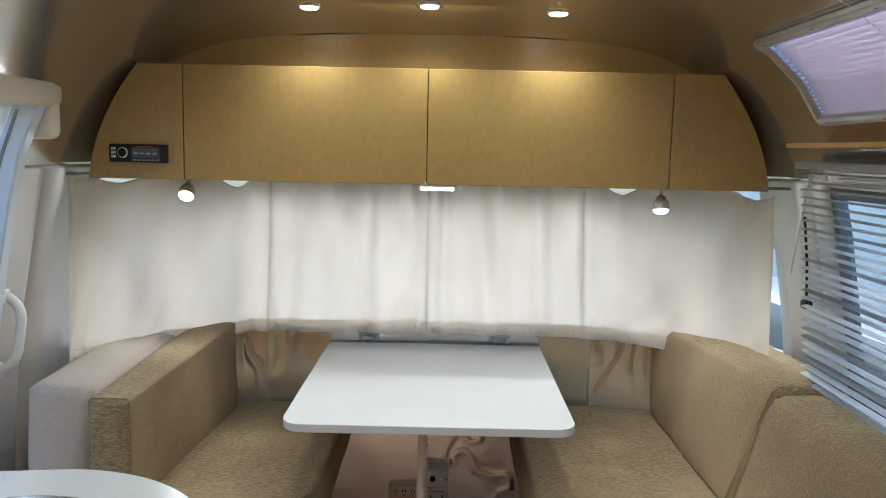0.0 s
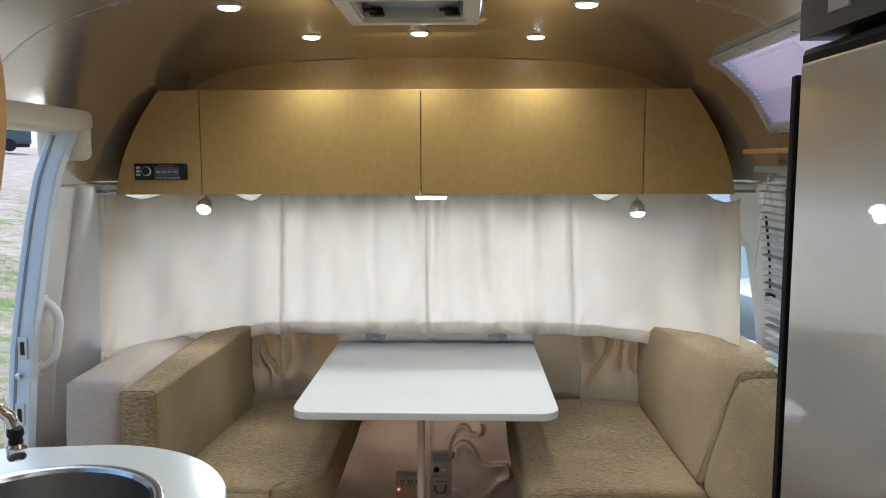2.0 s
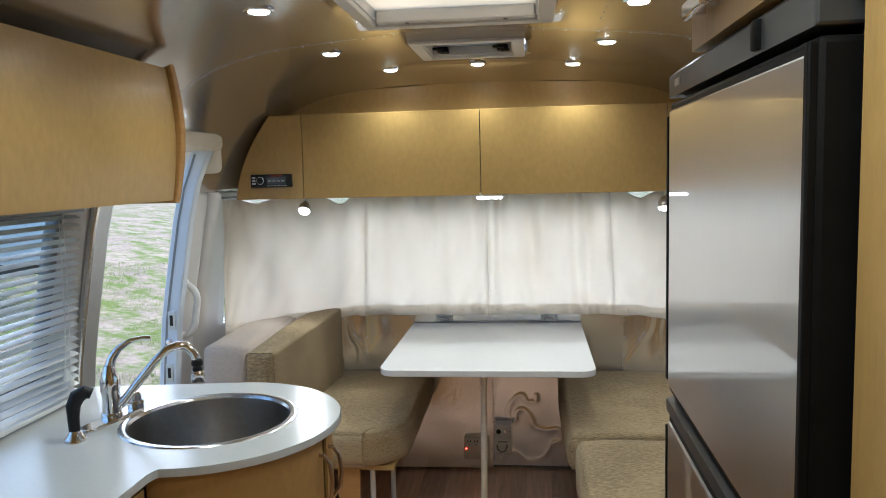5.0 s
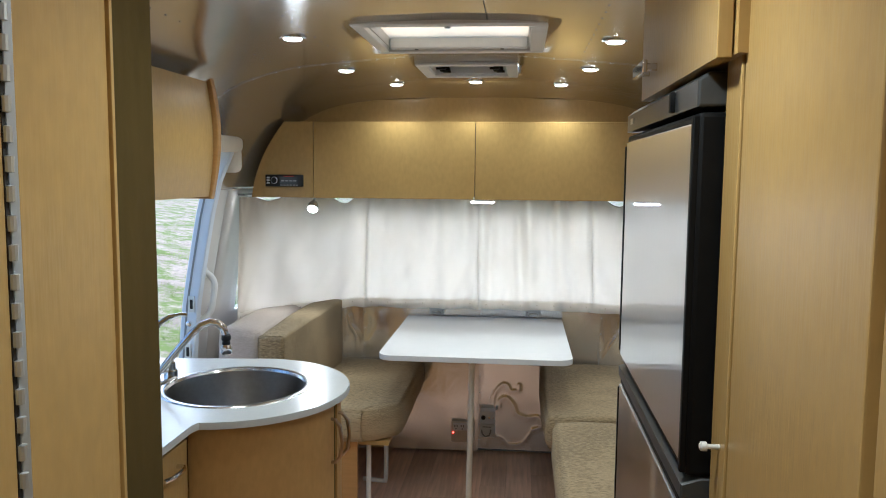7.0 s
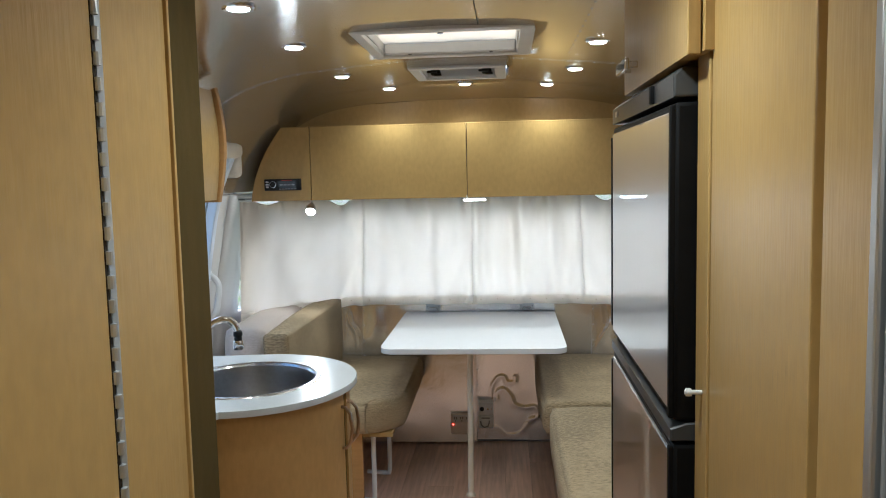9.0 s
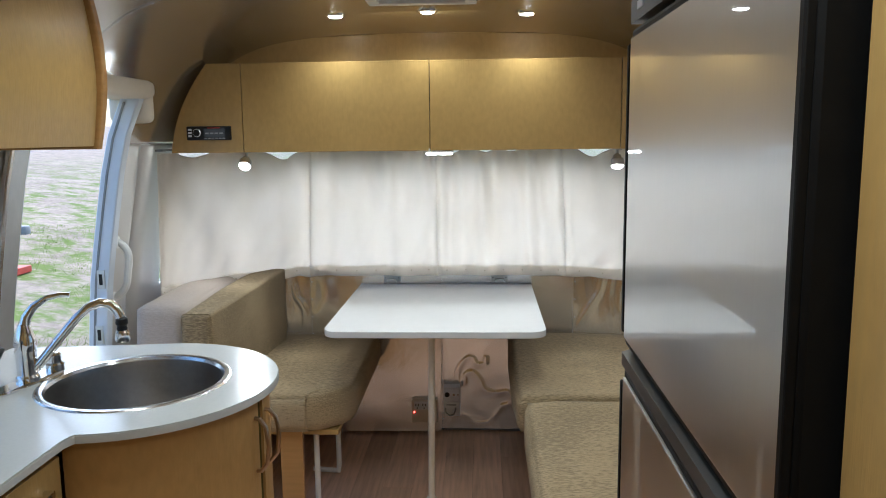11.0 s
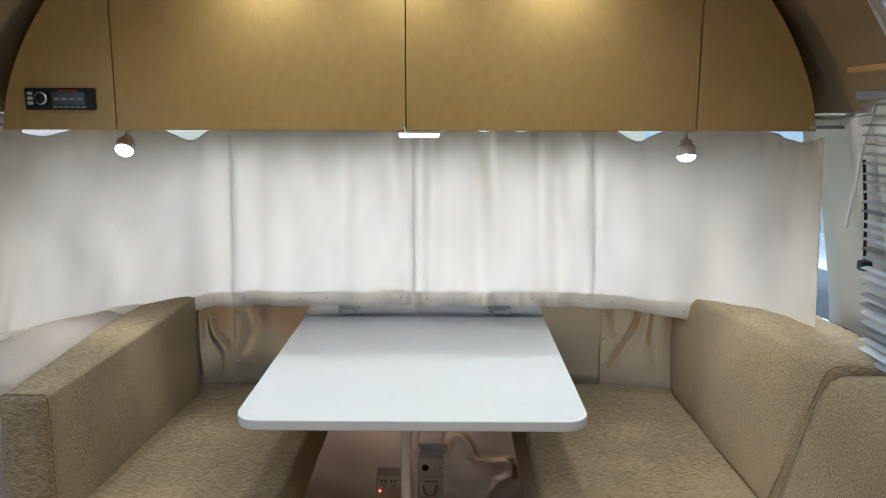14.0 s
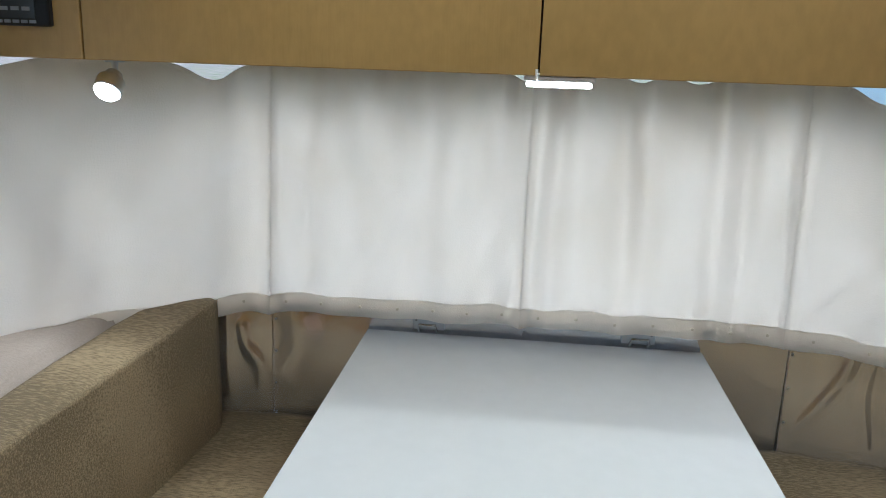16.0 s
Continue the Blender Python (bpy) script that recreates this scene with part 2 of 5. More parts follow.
def tube(pts, r, n=10, closed=False):
    """A round bar along a line of points."""
    bm = bmesh.new()
    pts = [Vector(p) for p in pts]
    rings, up = [], None
    for i, p in enumerate(pts):
        d = (pts[min(i + 1, len(pts) - 1)] - pts[max(i - 1, 0)]).normalized()
        if closed:
            d = (pts[(i + 1) % len(pts)] - pts[i - 1]).normalized()
        if up is None:
            up = Vector((0, 0, 1)) if abs(d.z) < 0.9 else Vector((1, 0, 0))
        s = d.cross(up).normalized()
        up = s.cross(d).normalized()
        rr = r[i] if isinstance(r, (list, tuple)) else r
        rings.append([bm.verts.new(p + rr * (math.cos(k * math.tau / n) * s + math.sin(k * math.tau / n) * up)) for k in range(n)])
    for a, b in zip(rings, rings[1:] + ([rings[0]] if closed else [])):
        for k in range(n):
            bm.faces.new((a[k], a[(k + 1) % n], b[(k + 1) % n], b[k]))
    if not closed:
        bm.faces.new(rings[0])
        bm.faces.new(rings[-1])
    return bm

def arc(c, r, a0, a1, n, plane="xz", fixed=0.0):
    out = []
    for i in range(n + 1):
        a = radians(a0 + (a1 - a0) * i / n)
        u, v = c[0] + r * math.cos(a), c[1] + r * math.sin(a)
        out.append({"xy": (u, v, fixed), "xz": (u, fixed, v), "yz": (fixed, u, v)}[plane])
    return out

def lathe(prof, c, n=32, caps=True):
    """A profile of (radius, height) turned round the upright axis through c."""
    bm = bmesh.new()
    rings = [[bm.verts.new((c[0] + r * math.cos(k * math.tau / n), c[1] + r * math.sin(k * math.tau / n), c[2] + h)) for k in range(n)] for r, h in prof]
    for a, b in zip(rings, rings[1:]):
        for k in range(n):
            bm.faces.new((a[k], a[(k + 1) % n], b[(k + 1) % n], b[k]))
    if caps:
        bm.faces.new(rings[0])
        bm.faces.new(rings[-1])
    return bm

def soft_box(x0, x1, y0, y1, z0, z1, r=0.04, puff=0.012, cuts=14, lump=0.006, seed=0.0, shape=None):
    """A padded block with rounded edges, bulging faces and slight lumps."""
    bm = bmesh.new()
    bmesh.ops.create_cube(bm, size=2)
    bmesh.ops.subdivide_edges(bm, edges=bm.edges[:], cuts=cuts, use_grid_fill=True)
    h = Vector(((x1 - x0) / 2, (y1 - y0) / 2, (z1 - z0) / 2))
    c = Vector(((x0 + x1) / 2, (y0 + y1) / 2, (z0 + z1) / 2))
    for v in bm.verts:
        u = Vector([math.copysign(abs(q) ** 0.8, q) for q in v.co])
        p = Vector([u[i] * h[i] for i in range(3)])
        inner = Vector([max(-h[i] + r, min(h[i] - r, p[i])) for i in range(3)])
        d = p - inner
        n = d.normalized() if d.length > 1e-6 else Vector()
        q = inner + n * r
        bulge = puff * (1 - u.x ** 2 if abs(v.co.x) < 0.999 else 1) * (1 - u.y ** 2 if abs(v.co.y) < 0.999 else 1) * (1 - u.z ** 2 if abs(v.co.z) < 0.999 else 1)
        w = c + q + n * (bulge + lump * noise.noise((c + q) * 7 + Vector((seed, 0, 0))))
        v.co = shape(w) if shape else w
    return bm

# ---- the shell ----
PROFILE = [(0, 1.914), (0.185, 1.909), (0.265, 1.903), (0.45, 1.888), (0.62, 1.868), (0.78, 1.822), (0.88, 1.765), (0.96, 1.69), (1.03, 1.58), (1.075, 1.47), (1.105, 1.36), (1.145, 1.15), (1.18, 0.95), (1.205, 0.7), (1.22, 0.45), (1.22, -0.07)]
Y_REAR, Y_CAP, POW = -1.9, 2.2, 3.2
DEPTHS = [(0, 0), (0.36, 0.11), (0.66, 0.30), (0.92, 0.50), (1.03, 0.64), (1.10, 0.745), (1.145, 0.765), (1.23, 0.785)]

def width_at(z):
    for (w0, z0), (w1, z1) in zip(PROFILE, PROFILE[1:]):
        if z1 <= z <= z0:
            return w0 + (w1 - w0) * (z0 - z) / (z0 - z1)
    return 0.0 if z > 1.9 else 1.22

def smooth_profile():
    p = [Vector(q) for q in PROFILE]
    out = []
    for i in range(len(p) - 1):
        a, b, c, d = p[max(i - 1, 0)], p[i], p[i + 1], p[min(i + 2, len(p) - 1)]
        for k in range(4):
            t = k / 4
            out.append(0.5 * (2 * b + (c - a) * t + (2 * a - 5 * b + 4 * c - d) * t * t + (3 * b - a - 3 * c + d) * t ** 3))
    return out + [p[-1]]

RAIL = smooth_profile()
for level in (1.60, 1.785, 1.44, 1.43, 1.42, 1.40, 0.93, 0.86, 0.84):   # rows at the openings' edges
    for i in range(len(RAIL) - 1):
        if RAIL[i].y > level > RAIL[i + 1].y:
            t = (RAIL[i].y - level) / (RAIL[i].y - RAIL[i + 1].y)
            RAIL.insert(i + 1, RAIL[i].lerp(RAIL[i + 1], t))
            break

def cap_depth(w):
    """How far the rounded end reaches forward where the shell is that wide."""
    for (a, da), (c, dc) in zip(DEPTHS, DEPTHS[1:]):
        if w <= c:
            return da + (dc - da) * (w - a) / (c - a)
    return DEPTHS[-1][1]

def cap_point(w, z, ang):
    depth = cap_depth(w)
    c, s = math.cos(ang), math.sin(ang)
    return Vector((CX - w * math.copysign(abs(c) ** (2 / POW), c), Y_CAP + depth * abs(s) ** (2 / POW), z))

YS = sorted({-1.9, -1.4, -0.9, -0.4, 0.0, 0.35, 0.55, 0.75, 0.85, 0.98, 1.22, 1.44, 1.46, 1.75, 1.85, 2.0, 2.02, 2.08, 2.1, 2.18, 2.2})
CAPN = 48
OPENINGS = [("L", 1.46, 2.02, -0.08, 1.60), ("L", 0.35, 1.22, 0.93, 1.42), ("R", 0.75, 2.10, 0.84, 1.42), ("R", 0.85, 2.0, 1.60, 1.785)]

def shell_part(name, keep, material, label):
    cols = [("L", y) for y in YS] + [("C", math.pi * k / CAPN) for k in range(1, CAPN)] + [("R", y) for y in reversed(YS)]
    bm = bmesh.new()
    grid = []
    for side, u in cols:
        grid.append([cap_point(p.x, p.y, u) if side == "C" else Vector((CX + (-p.x if side == "L" else p.x), u, p.y)) for p in RAIL])
    made = {}
    def vert(i, j):
        if (i, j) not in made:
            made[i, j] = bm.verts.new(grid[i][j])
        return made[i, j]
    for i in range(len(cols) - 1):
        for j in range(len(RAIL) - 1):
            mid = (grid[i][j] + grid[i + 1][j] + grid[i][j + 1] + grid[i + 1][j + 1]) / 4
            side = cols[i][0] if cols[i][0] == cols[i + 1][0] else "C"
            if not keep(side, mid):
                continue
            if any(side == s and y0 < mid.y < y1 and z0 < mid.z < z1 for s, y0, y1, z0, z1 in OPENINGS):
                continue
            if side == "C" and 0.84 < mid.z < 1.40 and mid.y > 2.50:
                continue
            w = abs(mid.x - CX)
            if w < 0.265 and 0.98 < mid.y < 1.44 and mid.z > 1.8 or w < 0.185 and 1.75 < mid.y < 2.08 and mid.z > 1.8:
                continue
            q = [vert(i, j), vert(i + 1, j), vert(i + 1, j + 1), vert(i, j + 1)]
            if (q[0].co - q[1].co).length < 1e-6:
                q = q[1:]
            bm.faces.new(q)
    bmesh.ops.remove_doubles(bm, verts=bm.verts, dist=1e-5)
    bmesh.ops.recalc_face_normals(bm, faces=bm.faces)
    f = max(bm.faces, key=lambda f: f.calc_area())
    inward = f.normal.dot(Vector((CX, 1.0, 1.0)) - f.calc_center_median()) > 0
    me = bpy.data.meshes.new(name)
    if inward:
        bmesh.ops.reverse_faces(bm, faces=bm.faces)
    bm.to_mesh(me)
    bm.free()
    me.materials.append(material)
    me.shade_smooth()
    ob = tagged(new(name, me), label, "wall" if "wall" in name else "ceiling", "", "structure")
    so = ob.modifiers.new("thickness", "SOLIDIFY")
    so.thickness, so.offset = 0.035, 1.0
    return ob

TOPZ = 1.43
ceiling = shell_part("ceiling", lambda s, p: p.z > TOPZ, ALU, "curved satin aluminium trailer ceiling")
wall_left = shell_part("wall_left", lambda s, p: p.z < TOPZ and s == "L", ALU_W, "satin aluminium side wall beside the entry door")
wall_right = shell_part("wall_right", lambda s, p: p.z < TOPZ and s == "R", ALU_W, "satin aluminium side wall with a blind-covered window")
wall_front = shell_part("wall_front", lambda s, p: p.z < 0.84 and s == "C" and p.y > 2.62, ALU_W, "polished aluminium rounded end wall under the curtains")
wall_front_upper = shell_part("wall_front_upper", lambda s, p: p.z < TOPZ and s == "C" and (p.z > 0.84 or p.y <= 2.62), ALU_W, "satin aluminium beside and round the wraparound window")
wall_rear = single("wall_rear", prism([(CX - w * 0.995, z) for w, z in reversed(PROFILE[1:])] + [(CX + w * 0.995, z) for w, z in PROFILE[1:]], "y", -1.94, -1.9), WOOD, "plain wooden wall closing the rear of the cabin", "wall", "", "structure")
floor = single("floor", prism([(CX - 1.25, -1.94)] + [(p.x, p.y) for p in [cap_point(1.25, 0, math.pi * k / 40) for k in range(41)]] + [(CX + 1.25, -1.94)], "z", -0.08, -0.006), DARK, "dark subfloor under the plank flooring", "floor", "", "structure")

# ---- lights in the ceiling ----
def downlight(x, y, z, power):
    t = thing("recessed_downlight", (x, y, z), "small round recessed ceiling light with a chrome ring, lit", "ceiling light", "recessed lights in the ceiling")
    part("ring", lathe([(0.024, 0.006), (0.026, -0.002), (0.036, -0.0035), (0.041, 0.0), (0.041, 0.006)], (x, y, z), 28, False), CHROME, t)
    part("lens", lathe([(0.0255, 0.002), (0.0255, -0.003), (0.020, -0.0055), (0.010, -0.007), (0.002, -0.0072)], (x, y, z), 24), LAMPGLOW, t, "glowing warm white lens")
    lamp = new("lamp", bpy.data.lights.new("lamp", "SPOT"))
    lamp.data.energy, lamp.data.color, lamp.data.spot_size, lamp.data.spot_blend, lamp.data.shadow_soft_size = power, LED, radians(150), 0.9, 0.025
    lamp.matrix_world = Matrix.Translation((x, y, z - 0.018))
    return t

def roof_z(x, y):
    """The ceiling's height over a place on the floor."""
    dx, last = abs(x - CX), (0.0, RAIL[0].y)
    for p in RAIL:
        w = p.x
        if y > Y_CAP:
            d = cap_depth(w)
            w = 0 if d <= y - Y_CAP else w * (1 - ((y - Y_CAP) / d) ** POW) ** (1 / POW)
        if w >= dx and w > 0:
            k = (dx - last[0]) / max(1e-6, w - last[0])
            return last[1] + (p.y - last[1]) * k
        last = (w, p.y)
    return 1.9

# The last two are assumed, out of view, and stronger to brighten the aisle.
for x, y, z in ((-0.403, 2.262, 1.886), (-0.060, 2.272, 1.900), (0.308, 2.272, 1.886), (-0.51, 1.748, 1.893), (0.385, 1.748, 1.893), (-0.507, 1.055, 1.893), (0.40, 1.145, 1.895), (-0.49, 0.523, 1.893), (0.37, 0.53, 1.89), (0.10, -0.35, 1.922), (0.10, -1.2, 1.922)):
    downlight(x, y, roof_z(x, y) - 0.001, 1.85 if y > 2.2 else 3.0 if y > 0.2 else 5.5)

# riveted seams of the ceiling sheets
def ceiling_seam(y, drop=0.0):
    bms = []
    for s in (-1, 1):
        pts = [p for p in RAIL if p.y > 1.66 and p.x > 0.02]
        strip = bmesh.new()
        prev = None
        for p in pts:
            cur = [strip.verts.new((CX + s * (p.x - 0.0012), y + dy, p.y - 0.0018)) for dy in (-0.0016, 0.0016)]
            if prev:
                strip.faces.new((prev[0], prev[1], cur[1], cur[0]))
            prev = cur
        bms.append(strip)
        for k, p in enumerate(pts):
            if k % 2 == 0:
                bms.append(lathe([(0.0025, 0.001), (0.002, -0.001), (0.001, -0.0015)], (CX + s * p.x, y + 0.014, p.y - 0.001), 8))
    return merge(*bms)
for y in (1.555,):
    single("trim", ceiling_seam(y), ALU_F, "riveted seam across the aluminium ceiling", "trim", "", "structure")

for x, y0, y1 in ((0.333, -0.2, 1.52), (2 * CX - 0.333, -0.2, 1.52), (CX - 0.62, 0.1, 1.5)):
    row = thing("trim", (x, y0, roof_z(x, y0)), "row of small rivets along the aluminium ceiling", "trim")
    tagged(row, "row of small rivets along the aluminium ceiling", "trim", "", "structure")
    for k in range(int((y1 - y0) / 0.075)):
        y = y0 + 0.075 * k
        part("rivet", lathe([(0.0032, 0.001), (0.0026, -0.0012), (0.001, -0.0018)], (x, y, roof_z(x, y)), 8), GREYP, row)
single("trim", bx(0.0455, 0.0475, -0.3, 0.945, roof_z(0.0465, 0.5) - 0.0012, roof_z(0.0465, 0.5) + 0.004), DARK, "fine lengthwise joint between ceiling sheets", "trim", "", "structure")
fitting = thing("ceiling_fitting", (-0.085, 0.385, roof_z(-0.085, 0.385)), "round bronze-toned ceiling fitting with a stepped rim", "ceiling fitting")
zf = roof_z(-0.085, 0.385)
part("flange", lathe([(0.046, 0.003), (0.046, -0.004), (0.040, -0.008), (0.034, -0.008)], (-0.085, 0.385, zf), 32, False), BRASS, fitting)
part("dome", lathe([(0.034, -0.006), (0.033, -0.016), (0.026, -0.024), (0.012, -0.028), (0.001, -0.029)], (-0.085, 0.385, zf), 32), BRASS, fitting)

# ---- floor planks ----
plank_w, nplank = 0.125, 0
def plank_mesh(length):
    bm = bx(-plank_w / 2 + 0.0003, plank_w / 2 - 0.0003, 0, length - 0.0006, -0.006, 0.0, 0.0006, 1)
    me = bpy.data.meshes.new("plank")
    bm.to_mesh(me)
    bm.free()
    me.materials.append(FLOORM)
    return me

# ---- the front overhead cabinet ----
FACE, CZ0, CZ1 = 2.37, 1.392, 1.740
def side_dx(z):
    """Half width of the cabinet's front, following the shell."""
    t = (z - CZ0) / (CZ1 - CZ0)
    return 1.043 - 0.157 * (0.22 * t + 0.78 * t ** 2.0)

def face_poly(x0, x1, z0=CZ0, z1=CZ1):
    left = [(max(x0, CX - side_dx(z0 + (z1 - z0) * k / 10)), z0 + (z1 - z0) * k / 10) for k in range(11)]
    right = [(min(x1, CX + side_dx(z0 + (z1 - z0) * k / 10)), z0 + (z1 - z0) * k / 10) for k in range(10, -1, -1)]
    return left + right

cab = thing("overhead_cabinet", (CX, FACE, CZ0), "wide blond wood overhead cabinet with lift-up doors under the curved ceiling", "cabinet")
part("body", prism(face_poly(-3, 3, CZ0 + 0.004, CZ1 - 0.004), "y", FACE + 0.02, 2.52), WOOD, cab)
for a, b, nm in ((-3, -0.8085, "end_panel"), (-0.8055, -0.0645, "door"), (-0.0615, 0.6785, "door"), (0.6815, 3, "end_panel")):
    part(nm, prism(face_poly(a, b), "y", FACE, FACE + 0.018, 0.0015, 1), WOOD, cab)
part("bottom_board", bx(CX - 0.93, CX + 0.93, 2.5205, 2.585, CZ0 + 0.004, CZ0 + 0.014), WOOD, cab)
# Thin dark sheet standing in for the shade inside the door gaps.
part("gap_backing", prism(face_poly(-0.90, 0.80, CZ0 + 0.006, CZ1 - 0.006), "y", FACE + 0.0182, FACE + 0.0198), DARK, cab)
def arch_poly(yp, zlow):
    out = []
    for p in RAIL:
        depth = cap_depth(p.x)
        if p.y < zlow or depth <= yp - Y_CAP:
            continue
        out.append((p.x * (1 - ((yp - Y_CAP) / depth) ** POW) ** (1 / POW), p.y))
    return [(CX - x, z) for x, z in reversed(out)] + [(CX + x, z) for x, z in out]
part("filler_panel", prism(arch_poly(2.50, 1.70), "y", 2.50, 2.515), WOOD, cab, "arched wooden filler panel up to the ceiling")

radio = thing("car_radio", (-0.943, FACE, 1.44), "black car radio set into the wooden end panel", "radio")
part("bezel", bx(-1.032, -0.854, FACE - 0.012, FACE + 0.01, 1.442, 1.497, 0.004), BLACK, radio)
part("display", bx(-0.962, -0.876, FACE - 0.0145, FACE - 0.011, 1.454, 1.487, 0.001), LCD, radio, "dark grey display")
KN = Matrix.Translation((-0.988, FACE - 0.011, 1.471)) @ Matrix.Rotation(radians(90), 4, "X")
part("knob", moved(lathe([(0.0165, 0), (0.0165, 0.006), (0.013, 0.010), (0.004, 0.011)], (0, 0, 0), 24), KN), BLACK, radio, "round black volume knob")
part("knob_ring", moved(lathe([(0.0165, 0.0058), (0.0150, 0.0085), (0.0135, 0.0100)], (0, 0, 0), 24, False), KN), SILVER, radio, "silver ring")
for k in range(4):
    part("display_text", bx(-0.955 + 0.019 * k, -0.941 + 0.019 * k, FACE - 0.0150, FACE - 0.0146, 1.466, 1.472), GREYP, radio)
for k in range(3):
    part("button", bx(-1.024, -1.010, FACE - 0.0145, FACE - 0.011, 1.455 + 0.012 * k, 1.463 + 0.012 * k, 0.001), SILVER, radio)
for k in range(6):
    part("key", bx(-0.960 + 0.0145 * k, -0.949 + 0.0145 * k, FACE - 0.0135, FACE - 0.011, 1.4465, 1.4515), GREYP, radio)
part("label_bar", bx(-0.945, -0.895, FACE - 0.0150, FACE - 0.0146, 1.4885, 1.4915), REDP, radio)

def reading_lamp(x, y, side):
    t = thing("reading_lamp", (x, y, CZ0), "small brushed metal reading lamp hanging below the cabinet, lit", "lamp", "reading lamps under the cabinet")
    part("base", lathe([(0.018, -0.006), (0.018, 0.008)], (x, y, CZ0), 20), ALU_F, t)
    part("stem", tube([(x, y, CZ0), (x, y, 1.374), (x, y - 0.004, 1.364)], 0.006), ALU_F, t)
    tilt = Matrix.Translation((x, y - 0.004, 1.364)) @ Matrix.Rotation(radians(-44 if side < 0 else -16), 4, "X")
    part("head", moved(lathe([(0.005, 0.008), (0.008, 0.004), (0.015, 0.001), (0.0165, -0.003), (0.0168, -0.011), (0.0235, -0.014), (0.0255, -0.018), (0.0258, -0.041), (0.024, -0.043)], (0, 0, 0), 28), tilt), LAMPM, t)
    part("bulb", moved(lathe([(0.0235, -0.036), (0.0238, -0.044), (0.020, -0.050), (0.012, -0.054), (0.003, -0.055)], (0, 0, 0), 20), tilt), LAMPGLOW, t, "glowing white bulb")
    lamp = new("lamp", bpy.data.lights.new("lamp", "SPOT"))
    lamp.data.energy, lamp.data.color, lamp.data.spot_size, lamp.data.spot_blend, lamp.data.shadow_soft_size = 1.8, (1, 0.92, 0.8), radians(130), 0.7, 0.02
    lamp.matrix_world = tilt @ Matrix.Translation((0, 0, -0.080))
reading_lamp(-0.852, 2.548, -1)
reading_lamp(0.683, 2.468, 1)

puck = thing("under_cabinet_light", (-0.03, 2.42, CZ0), "flat white under-cabinet light, lit, below the wooden cabinet", "lamp")
part("housing", bx(-0.086, 0.026, 2.375, 2.460, 1.3835, 1.3915, 0.002), WPLAST, puck)
part("lens", bx(-0.081, 0.021, 2.380, 2.455, 1.3745, 1.3833, 0.003), glow("bright_led_glow", (1.0, 0.93, 0.80), 12), puck, "glowing white lens")
part("switch_stem", tube([(-0.066, 2.371, 1.384), (-0.066, 2.366, 1.392), (-0.066, 2.366, 1.402)], 0.0022, 6), WPLAST, puck)

# ---- curtains ----
PLAN = [(-1.150, 2.335), (-1.10, 2.42), (-0.99, 2.60), (-0.84, 2.775), (-0.672, 2.868), (-0.36, 2.880), (-0.068, 2.884), (0.24, 2.880), (0.530, 2.868), (0.71, 2.785), (0.86, 2.62), (0.95, 2.44), (0.995, 2.335)]
def plan_at(u):
    i = min(int(u), len(PLAN) - 2)
    t = u - i
    p = [Vector(PLAN[max(0, min(len(PLAN) - 1, i + k))]) for k in (-1, 0, 1, 2)]
    return 0.5 * (2 * p[1] + (p[2] - p[0]) * t + (2 * p[0] - 5 * p[1] + 4 * p[2] - p[3]) * t * t + (3 * p[1] - p[0] - 3 * p[2] + p[3]) * t ** 3)

